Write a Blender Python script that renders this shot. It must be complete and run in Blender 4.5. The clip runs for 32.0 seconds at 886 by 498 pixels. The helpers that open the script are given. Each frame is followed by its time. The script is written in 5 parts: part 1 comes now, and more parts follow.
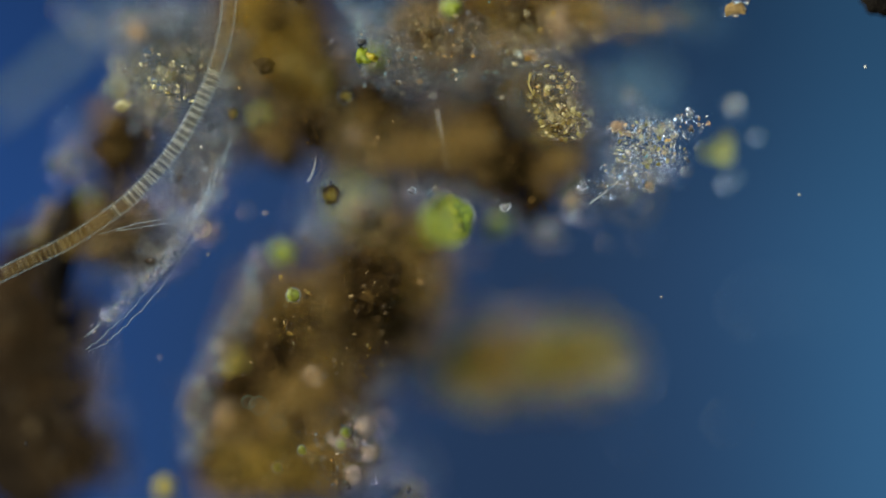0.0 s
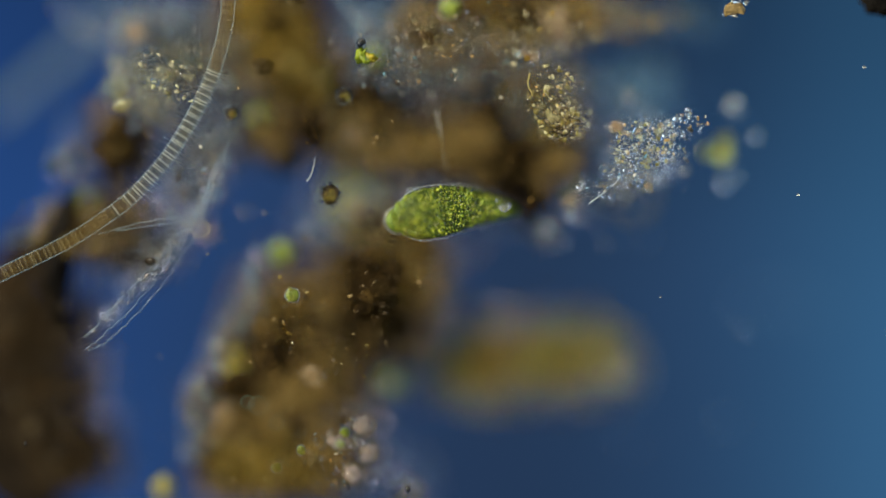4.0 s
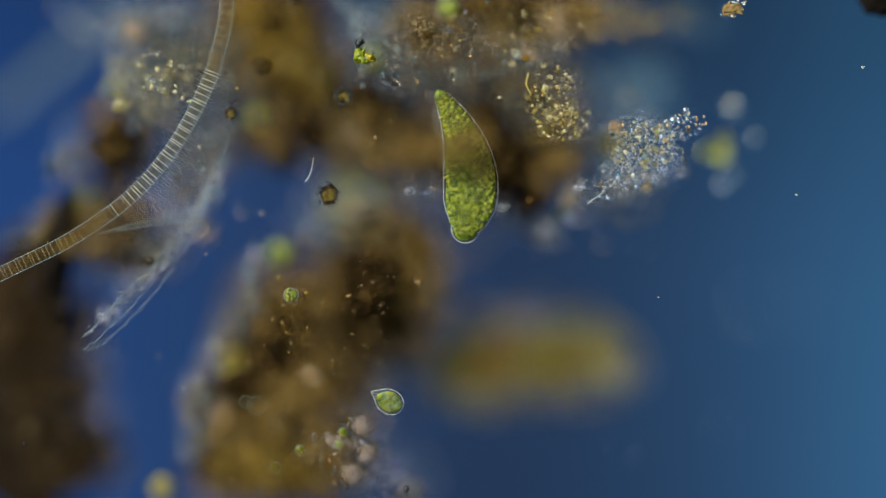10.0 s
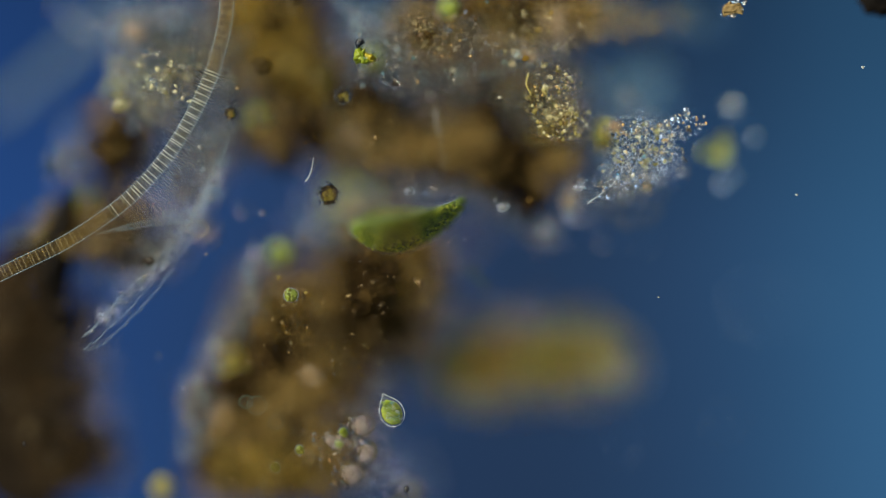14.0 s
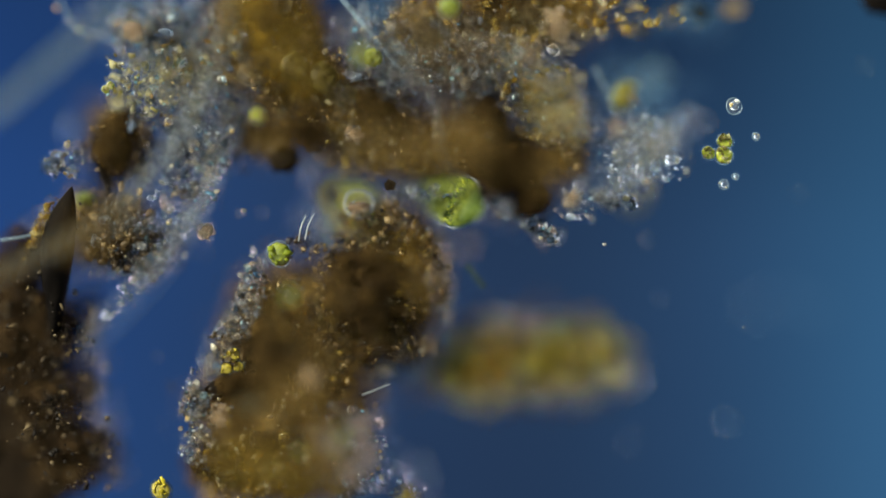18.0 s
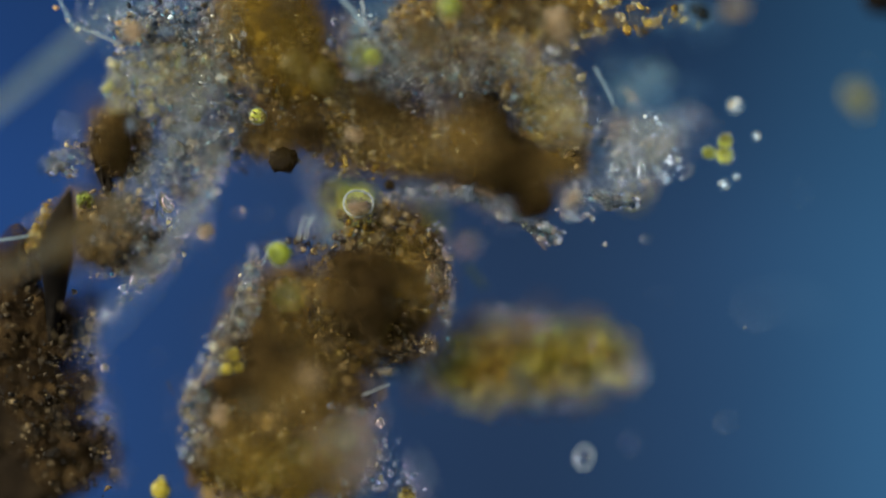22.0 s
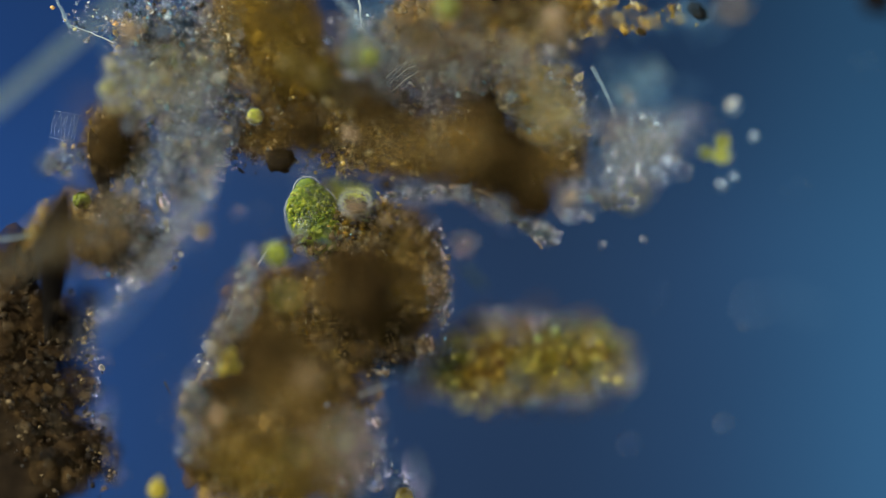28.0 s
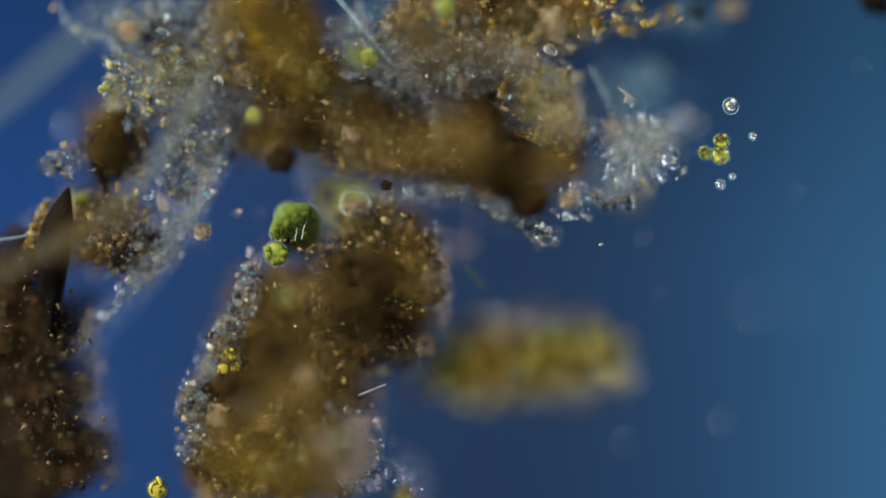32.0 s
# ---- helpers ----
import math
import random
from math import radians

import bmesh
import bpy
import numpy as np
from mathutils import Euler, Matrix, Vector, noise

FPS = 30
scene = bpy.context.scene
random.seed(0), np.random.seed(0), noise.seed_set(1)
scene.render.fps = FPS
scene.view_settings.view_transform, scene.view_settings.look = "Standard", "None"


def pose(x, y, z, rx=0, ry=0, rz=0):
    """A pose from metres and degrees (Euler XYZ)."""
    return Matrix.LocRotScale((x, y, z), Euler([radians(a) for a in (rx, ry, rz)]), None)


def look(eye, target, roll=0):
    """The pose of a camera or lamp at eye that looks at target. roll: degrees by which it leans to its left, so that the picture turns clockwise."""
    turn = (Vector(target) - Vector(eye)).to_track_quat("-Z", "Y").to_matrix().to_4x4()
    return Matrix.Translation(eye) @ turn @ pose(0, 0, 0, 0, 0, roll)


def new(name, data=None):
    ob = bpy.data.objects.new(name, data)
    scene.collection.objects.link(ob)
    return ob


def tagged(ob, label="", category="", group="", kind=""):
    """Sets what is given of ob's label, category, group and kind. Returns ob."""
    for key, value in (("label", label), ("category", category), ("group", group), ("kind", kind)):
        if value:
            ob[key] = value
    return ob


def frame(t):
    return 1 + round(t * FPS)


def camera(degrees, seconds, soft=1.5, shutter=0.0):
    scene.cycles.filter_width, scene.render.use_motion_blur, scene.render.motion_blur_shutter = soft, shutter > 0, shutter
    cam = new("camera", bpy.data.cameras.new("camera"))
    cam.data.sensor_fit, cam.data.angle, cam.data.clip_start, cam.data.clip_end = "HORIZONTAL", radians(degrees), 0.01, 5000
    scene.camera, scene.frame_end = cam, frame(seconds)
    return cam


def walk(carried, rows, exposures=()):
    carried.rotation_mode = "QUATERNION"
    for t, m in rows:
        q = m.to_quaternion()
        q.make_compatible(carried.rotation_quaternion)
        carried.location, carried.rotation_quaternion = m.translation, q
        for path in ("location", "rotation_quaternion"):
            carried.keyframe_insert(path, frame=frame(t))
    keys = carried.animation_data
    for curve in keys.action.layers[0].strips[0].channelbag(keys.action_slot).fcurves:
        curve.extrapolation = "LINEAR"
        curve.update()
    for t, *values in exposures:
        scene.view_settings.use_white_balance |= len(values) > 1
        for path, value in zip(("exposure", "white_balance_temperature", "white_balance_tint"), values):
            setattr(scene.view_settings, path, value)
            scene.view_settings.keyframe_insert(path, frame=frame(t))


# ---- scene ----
# Pond water under a microscope, modelled at about 2500 : 1, so that one metre stands for 0.4 mm.
# The slide lies flat, the objective looks straight down; moving it up and down shifts the plane of sharp focus.
HEIGHT = 10.0
cam = camera(2 * math.degrees(math.atan(0.784 / HEIGHT)), 32.0, 1.1)
cam.data.dof.use_dof = True
cam.data.dof.focus_distance = HEIGHT
cam.data.dof.aperture_fstop = cam.data.lens / 1000 / 8.0
scene.cycles.transparent_max_bounces = 40

# seconds, sideways drift of the stage (mm of the model), height of the plane of focus
FOCUS = [
    (0.0, 4, -0.006), (0.3, 3, -0.036), (0.6, 2, -0.052), (1.0, 2, -0.055), (1.5, 2, -0.066), (1.8, 2, -0.067),
    (2.0, 3, -0.048), (2.2, 1, -0.012), (2.5, 0, 0.0), (3.2, 0, 0.0), (3.5, 3, -0.004), (5.5, 0, 0.0), (10.0, 0, 0.0),
    (14.5, 0, 0.0), (15.4, 0, -0.014), (16.5, 0, -0.050), (18.0, 0, -0.052), (19.0, 0, -0.054), (19.5, -3, -0.036),
    (20.0, 0, -0.057), (20.5, 0, -0.072), (21.0, 0, -0.068), (21.5, 0, -0.065), (22.0, 0, -0.068), (22.5, -2, -0.055),
    (22.8, -2, -0.080), (23.0, -2, -0.085), (23.5, -3, -0.120), (24.0, -4, -0.130), (24.5, -5, -0.130), (24.8, -8, -0.09),
    (25.0, -10, -0.058), (25.5, -9, -0.040), (26.5, -6, -0.060), (27.5, -5, -0.078), (29.0, -5, -0.080), (30.0, -5, -0.085),
    (30.5, -5, -0.080), (31.0, -5, -0.068), (31.5, -5, -0.057), (32.0, -6, -0.054),
]
walk(cam, [(t, pose(-s / 1000, 0, HEIGHT + f)) for t, s, f in FOCUS])


# ---- light ----
def nodes_of(tree):
    tree.nodes.clear()
    return tree.nodes, tree.links


# Even ambient light added all round, so that the specimen shows.
world = bpy.data.worlds.new("added_ambient_light")
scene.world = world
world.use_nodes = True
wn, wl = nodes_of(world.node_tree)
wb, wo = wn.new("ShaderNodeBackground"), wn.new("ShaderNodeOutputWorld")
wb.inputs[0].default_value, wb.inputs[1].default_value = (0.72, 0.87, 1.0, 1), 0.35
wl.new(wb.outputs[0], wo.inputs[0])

# Sun lamp added above, on the objective's side, to bring out the clumps.
lamp = bpy.data.lights.new("added_oblique_key", "SUN")
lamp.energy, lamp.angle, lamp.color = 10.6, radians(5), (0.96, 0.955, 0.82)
sun = new("added_oblique_key", lamp)
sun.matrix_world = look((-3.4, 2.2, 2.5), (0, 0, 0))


# ---- materials ----
def ramp_of(n, colours):
    r = n.new("ShaderNodeValToRGB")
    e = r.color_ramp.elements
    while len(e) < len(colours):
        e.new(0.5)
    for i, c in enumerate(colours):
        e[i].position = i / (len(colours) - 1)
        e[i].color = (*c, 1)
    return r


def surface(name, colours, rough=0.6, alpha=1.0, alpha_noise=0.0, coarse=22.0, fine=160.0, island=0.5, bump=0.4,
            spec=0.4, through_light=0.0, piece=0.0, glass=0.0, ior=1.2):
    """colours from dark to light; island: share of the variation that goes from grain to grain; alpha: cover of the film."""
    m = bpy.data.materials.new(name)
    m.use_nodes = True
    n, l = nodes_of(m.node_tree)
    co = n.new("ShaderNodeTexCoord")
    big, small = n.new("ShaderNodeTexNoise"), n.new("ShaderNodeTexNoise")
    big.inputs["Scale"].default_value, small.inputs["Scale"].default_value = coarse, fine
    big.inputs["Detail"].default_value, small.inputs["Detail"].default_value = 4, 3
    for x in (big, small):
        l.new(co.outputs["Object"], x.inputs["Vector"])
    mix = n.new("ShaderNodeMath")
    mix.operation = "ADD"
    a, b = n.new("ShaderNodeMath"), n.new("ShaderNodeMath")
    a.operation = b.operation = "MULTIPLY_ADD"
    l.new(big.outputs[0], a.inputs[0])
    a.inputs[1].default_value, a.inputs[2].default_value = 1.5 * (1 - island), -0.25 * (1 - island)
    l.new(small.outputs[0], b.inputs[0])
    b.inputs[1].default_value, b.inputs[2].default_value = 0.9 * (1 - island), -0.45 * (1 - island)
    l.new(a.outputs[0], mix.inputs[0])
    l.new(b.outputs[0], mix.inputs[1])
    rnd = n.new("ShaderNodeNewGeometry")
    isl = n.new("ShaderNodeMath")
    isl.operation = "MULTIPLY_ADD"
    isl.inputs[1].default_value = island
    if piece:
        info = n.new("ShaderNodeObjectInfo")
        l.new(info.outputs["Random"], isl.inputs[0])
    else:
        l.new(rnd.outputs["Random Per Island"], isl.inputs[0])
    l.new(mix.outputs[0], isl.inputs[2])
    ramp = ramp_of(n, colours)
    l.new(isl.outputs[0], ramp.inputs[0])
    p = n.new("ShaderNodeBsdfPrincipled")
    p.inputs["Roughness"].default_value = rough
    p.inputs["Specular IOR Level"].default_value = spec
    l.new(ramp.outputs[0], p.inputs["Base Color"])
    if bump:
        bp = n.new("ShaderNodeBump")
        bp.inputs["Strength"].default_value, bp.inputs["Distance"].default_value = bump, 0.006
        l.new(small.outputs[0], bp.inputs["Height"])
        l.new(bp.outputs[0], p.inputs["Normal"])
    if glass:
        p.inputs["Transmission Weight"].default_value = glass
        p.inputs["IOR"].default_value = ior
    last = p
    if through_light:
        tr, mt = n.new("ShaderNodeBsdfTranslucent"), n.new("ShaderNodeMixShader")
        l.new(ramp.outputs[0], tr.inputs[0])
        mt.inputs[0].default_value = through_light
        l.new(p.outputs[0], mt.inputs[1])
        l.new(tr.outputs[0], mt.inputs[2])
        last = mt
    if alpha < 1.0 or alpha_noise:
        clear, ms = n.new("ShaderNodeBsdfTransparent"), n.new("ShaderNodeMixShader")
        cover = n.new("ShaderNodeMath")
        cover.operation, cover.use_clamp = "MULTIPLY_ADD", True
        l.new(big.outputs[0], cover.inputs[0])
        cover.inputs[1].default_value, cover.inputs[2].default_value = 4 * alpha_noise, alpha - 2 * alpha_noise
        l.new(cover.outputs[0], ms.inputs[0])
        l.new(clear.outputs[0], ms.inputs[1])
        l.new(last.outputs[0], ms.inputs[2])
        last = ms
    out = n.new("ShaderNodeOutputMaterial")
    l.new(last.outputs[0], out.inputs[0])
    return m


HUMUS = surface("brown_humus", [(0.040, 0.024, 0.007), (0.13, 0.080, 0.022), (0.26, 0.17, 0.052)], 0.8, island=0.25, bump=0.6)
HAZE = surface("brown_humus_film", [(0.032, 0.018, 0.004), (0.18, 0.105, 0.024), (0.49, 0.33, 0.10)], 0.9, alpha=0.26, alpha_noise=0.36, coarse=17, fine=120, island=0.35, bump=0.2, through_light=0.35, spec=0.06)
UMBER = surface("dark_humus_film", [(0.007, 0.004, 0.0015), (0.046, 0.025, 0.006), (0.19, 0.115, 0.030)], 0.9, alpha=0.34, alpha_noise=0.38, coarse=17, fine=120, island=0.3, bump=0.3, through_light=0.25, spec=0.06)
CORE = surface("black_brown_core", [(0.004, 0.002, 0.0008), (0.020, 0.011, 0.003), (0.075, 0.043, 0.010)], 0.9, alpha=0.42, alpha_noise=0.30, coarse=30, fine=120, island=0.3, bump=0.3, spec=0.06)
OLIVE = surface("olive_humus_film", [(0.045, 0.025, 0.002), (0.21, 0.122, 0.011), (0.50, 0.33, 0.045)], 0.9, alpha=0.28, alpha_noise=0.38, coarse=17, fine=120, island=0.3, bump=0.3, through_light=0.35, spec=0.06)
PELLET = surface("yellow_green_pellet_mass", [(0.05, 0.026, 0.001), (0.21, 0.115, 0.003), (0.42, 0.275, 0.009)], 0.8, alpha=0.32, alpha_noise=0.30, coarse=40, island=0.5, bump=0.3, through_light=0.45)
RUST = surface("amber_brown_mass", [(0.040, 0.016, 0.001), (0.17, 0.080, 0.004), (0.38, 0.20, 0.015)], 0.8, alpha=0.34, alpha_noise=0.30, coarse=40, island=0.4, bump=0.3, through_light=0.45)
MOSS = surface("olive_plasma", [(0.03, 0.020, 0.001), (0.085, 0.062, 0.004), (0.17, 0.13, 0.010)], 0.5, alpha=0.75, island=0.1, coarse=60, fine=250, through_light=0.3)
MIST = surface("thin_brown_mist", [(0.05, 0.029, 0.006), (0.17, 0.100, 0.022), (0.32, 0.21, 0.055)], 1.0, alpha=0.085, alpha_noise=0.08, island=0.4, bump=0.0, through_light=0.3)
GILT = surface("thin_olive_mist", [(0.05, 0.029, 0.003), (0.15, 0.090, 0.008), (0.30, 0.195, 0.028)], 1.0, alpha=0.07, alpha_noise=0.07, island=0.4, bump=0.0, through_light=0.3)
SOOT = surface("sooty_humus_film", [(0.007, 0.004, 0.002), (0.026, 0.015, 0.006), (0.075, 0.045, 0.016)], 0.9, alpha=0.42, alpha_noise=0.3, coarse=48, island=0.3, bump=0.3, spec=0.06)
DARK = surface("black_brown_humus", [(0.004, 0.003, 0.002), (0.014, 0.009, 0.005), (0.045, 0.03, 0.014)], 1.0, island=0.2, bump=0.6, spec=0.05)
PALE = surface("pale_slime_film", [(0.03, 0.10, 0.18), (0.09, 0.20, 0.31), (0.22, 0.33, 0.40)], 0.7, alpha=0.040, alpha_noise=0.05, coarse=25, island=0.3, bump=0.3, through_light=0.3, spec=0.1)
CRUMB = surface("brown_crumbs", [(0.004, 0.002, 0.001), (0.030, 0.017, 0.005), (0.10, 0.058, 0.015), (0.40, 0.28, 0.12)], 0.40, alpha=0.60, island=0.95, through_light=0.3, spec=0.5)
SOOTY = surface("dark_crumbs", [(0.003, 0.002, 0.001), (0.014, 0.008, 0.003), (0.045, 0.028, 0.010), (0.16, 0.11, 0.05)], 0.6, alpha=0.8, island=0.95, through_light=0.2, spec=0.3)
OCHRE = surface("ochre_crumbs", [(0.30, 0.16, 0.02), (0.62, 0.40, 0.06), (0.90, 0.68, 0.18), (1.0, 0.92, 0.60)], 0.10, island=0.95, spec=0.5, glass=0.9, ior=1.33, bump=0.1)
GLASSY = surface("clear_mineral_grains", [(0.05, 0.10, 0.18), (0.36, 0.50, 0.66), (0.80, 0.90, 1.0), (1.0, 0.98, 0.93), (0.95, 0.76, 0.48)], 0.03, island=0.95, spec=0.4, glass=0.95, ior=1.44, bump=0.0)
# Refraction glints and colour fringes, put into the base colour of specks.
GLINT = surface("painted_glint_specks", [(0.08, 0.30, 0.62), (0.22, 0.60, 0.66), (0.70, 0.80, 0.82), (0.95, 0.92, 0.80), (0.80, 0.68, 0.28), (0.75, 0.40, 0.12)], 0.2, alpha=0.9, island=0.95, spec=0.8, glass=0.40, ior=1.40, through_light=0.2, bump=0.0)
# Dark sides of refractile grains, as dark specks; also used for plain dark parts.
SHADE = surface("shade_and_dark_specks", [(0.002, 0.004, 0.010), (0.010, 0.014, 0.022), (0.035, 0.022, 0.008), (0.08, 0.045, 0.012)], 0.4, alpha=0.85, island=0.95, spec=0.3, bump=0.0)
AMBERY = surface("amber_and_yellow_crumbs", [(0.05, 0.020, 0.001), (0.16, 0.080, 0.003), (0.30, 0.195, 0.007), (0.48, 0.40, 0.03), (0.80, 0.72, 0.25)], 0.35, alpha=0.7, island=0.95, spec=0.5, through_light=0.40, bump=0.1)
GOLD = surface("yellow_oil_drops", [(0.16, 0.12, 0.02), (0.55, 0.48, 0.14), (1.0, 0.95, 0.62)], 0.12, island=0.85, spec=1.0, through_light=0.2, glass=0.65, ior=1.33, bump=0.1)
LEAF = surface("green_chloroplast", [(0.020, 0.032, 0.001), (0.075, 0.130, 0.002), (0.21, 0.29, 0.005), (0.52, 0.54, 0.03)], 0.4, island=0.95, through_light=0.45, spec=0.7)
LEAFY = surface("yellow_green_plasma", [(0.08, 0.115, 0.002), (0.20, 0.25, 0.005), (0.40, 0.43, 0.015)], 0.4, island=0.25, coarse=60, fine=300, through_light=0.4)
PLASMA = surface("green_plasma", [(0.026, 0.042, 0.001), (0.090, 0.145, 0.003), (0.22, 0.30, 0.007)], 0.5, island=0.0, coarse=90, fine=320, through_light=0.3)
CITRON = surface("olive_yellow_plasma", [(0.06, 0.060, 0.002), (0.15, 0.145, 0.005), (0.30, 0.28, 0.012)], 0.5, alpha=0.7, island=0.1, coarse=70, fine=250, through_light=0.3)
SKIN = surface("clear_pellicle", [(0.55, 0.60, 0.52), (0.75, 0.78, 0.70)], 0.25, alpha=0.03, island=0.0, spec=0.3)
THIN = surface("thin_clear_pellicle", [(0.60, 0.66, 0.55), (0.85, 0.88, 0.78)], 0.3, alpha=0.006, island=0.0, spec=0.1)
RIM = surface("clear_cell_wall", [(0.35, 0.42, 0.44), (0.80, 0.82, 0.76)], 0.15, alpha=0.40, island=0.4, spec=1.0, through_light=0.3)
BLACK = surface("black_grain", [(0.002, 0.0015, 0.0015), (0.008, 0.006, 0.004)], 0.9, island=0.0, spec=0.05)
SPARK = surface("bright_refractile_fibre", [(0.05, 0.10, 0.18), (0.36, 0.50, 0.66), (0.80, 0.90, 1.0), (1.0, 0.98, 0.93), (0.95, 0.76, 0.48)], 0.04, island=0.95, spec=0.4, glass=0.93, ior=1.42, bump=0.0)
LIME = surface("bright_lime_plasma", [(0.22, 0.26, 0.01), (0.50, 0.54, 0.02), (0.85, 0.85, 0.15)], 0.3, island=0.2, coarse=80, fine=300, through_light=0.4, spec=0.8)
ROSE = surface("rosy_quartz", [(0.14, 0.08, 0.04), (0.48, 0.34, 0.21), (0.90, 0.80, 0.64)], 0.12, alpha=0.6, island=0.15, coarse=60, fine=300, through_light=0.25, spec=1.0, glass=0.6)
QUARTZ = surface("pale_quartz", [(0.30, 0.22, 0.17), (0.70, 0.58, 0.50), (1.0, 0.92, 0.84)], 0.05, alpha=0.65, island=0.1, coarse=90, fine=300, spec=1.0, glass=0.85, ior=1.45, bump=0.3)
YELLOW = surface("yellow_plasma", [(0.20, 0.15, 0.006), (0.42, 0.33, 0.012), (0.62, 0.52, 0.04)], 0.35, island=0.2, coarse=60, through_light=0.4)
CELLS = surface("filament_cells", [(0.03, 0.030, 0.012), (0.10, 0.095, 0.045), (0.26, 0.25, 0.13)], 0.3, alpha=0.22, alpha_noise=0.12, piece=1.0, island=0.35, spec=0.8, through_light=0.4)
TAN = surface("brown_filament_cells", [(0.04, 0.022, 0.004), (0.13, 0.080, 0.014), (0.30, 0.20, 0.045)], 0.4, alpha=0.13, alpha_noise=0.09, piece=1.0, island=0.45, spec=0.5, through_light=0.4)
STRIA = surface("brown_cross_walls", [(0.26, 0.19, 0.07), (0.66, 0.55, 0.30)], 0.3, alpha=0.30, island=0.3, through_light=0.4, spec=0.5)
WALLS = surface("filament_cross_walls", [(0.62, 0.66, 0.55), (0.95, 0.95, 0.86)], 0.25, alpha=0.44, island=0.3, through_light=0.4, spec=0.6)
BLUE = surface("bluish_clear_thread", [(0.16, 0.26, 0.32), (0.45, 0.58, 0.62)], 0.25, alpha=0.28, island=0.5, through_light=0.3, spec=0.8)
TEAL = surface("greenish_deep_cells", [(0.10, 0.19, 0.18), (0.32, 0.46, 0.40)], 0.3, alpha=0.26, island=0.4, piece=1.0, through_light=0.3, spec=0.8)
MURK = surface("dark_green_rod_cells", [(0.010, 0.022, 0.016), (0.03, 0.06, 0.04)], 0.6, alpha=0.55, island=0.3, piece=1.0)

# ---- shapes ----
RNG = np.random.default_rng(7)


def at(x, y, z=0.0):
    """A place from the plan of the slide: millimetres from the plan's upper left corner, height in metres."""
    return Vector(((x - 784) / 1000, (441 - y) / 1000, z))


def part(name, data, material, parent=None, label="", kind="", smooth=True):
    """Links a bmesh or a mesh as one object, under its thing."""
    me = data
    if isinstance(data, bmesh.types.BMesh):
        me = bpy.data.meshes.new(name)
        data.to_mesh(me)
        data.free()
    if smooth and len(me.polygons):
        me.polygons.foreach_set("use_smooth", [True] * len(me.polygons))
    if not me.materials:
        me.materials.append(material)
    ob = new(name, me)
    ob.parent = parent
    return tagged(ob, label, kind=kind)


def thing(name, place, label, category, group=""):
    ob = new(name)
    ob.empty_display_size = 0.02
    ob.location = place
    return tagged(ob, label, category, group)


_b = bmesh.new()
bmesh.ops.create_icosphere(_b, subdivisions=1, radius=1.0)
TINY_V = np.array([v.co[:] for v in _b.verts])
TINY_F = np.array([[v.index for v in f.verts] for f in _b.faces])
_b.free()


_b = bmesh.new()
bmesh.ops.create_icosphere(_b, subdivisions=2, radius=1.0)
BALL_V = np.array([v.co[:] for v in _b.verts])
BALL_F = np.array([[v.index for v in f.verts] for f in _b.faces])
_b.free()


def turns(count):
    """Random rotation matrices."""
    q = RNG.normal(size=(count, 4))
    q /= np.linalg.norm(q, axis=1)[:, None]
    w, x, y, z = q.T
    return np.stack([np.stack([1 - 2 * (y * y + z * z), 2 * (x * y - z * w), 2 * (x * z + y * w)], 1),
                     np.stack([2 * (x * y + z * w), 1 - 2 * (x * x + z * z), 2 * (y * z - x * w)], 1),
                     np.stack([2 * (x * z - y * w), 2 * (y * z + x * w), 1 - 2 * (x * x + y * y)], 1)], 1)


def grains(name, places, sizes, material, parent, long=1.9, rough=0.40, kind="stuff", label="", round_ones=False):
    """Many small uneven grains in one mesh, as loose stuff."""
    count = len(places)
    ICO_V, ICO_F = (BALL_V, BALL_F) if round_ones else (TINY_V, TINY_F)
    scale = sizes[:, None] * np.exp(RNG.normal(0, 0.25, (count, 3)))
    scale[:, 0] *= RNG.uniform(1.0, long, count)
    v = ICO_V[None] * (1 + RNG.normal(0, rough, (count, len(ICO_V), 1)))
    v = np.einsum("nij,nkj->nki", turns(count), v * scale[:, None, :])
    if round_ones:
        v[:, :, 2] *= 0.4
    v = v + places[:, None, :]
    f = ICO_F[None] + (np.arange(count) * len(ICO_V))[:, None, None]
    me = bpy.data.meshes.new(name)
    me.from_pydata(v.reshape(-1, 3).tolist(), [], f.reshape(-1, 3).tolist())
    base = parent.location if parent and parent.parent is None else Vector()
    me.transform(Matrix.Translation(-base))
    return part(name, me, material, parent, label, kind)


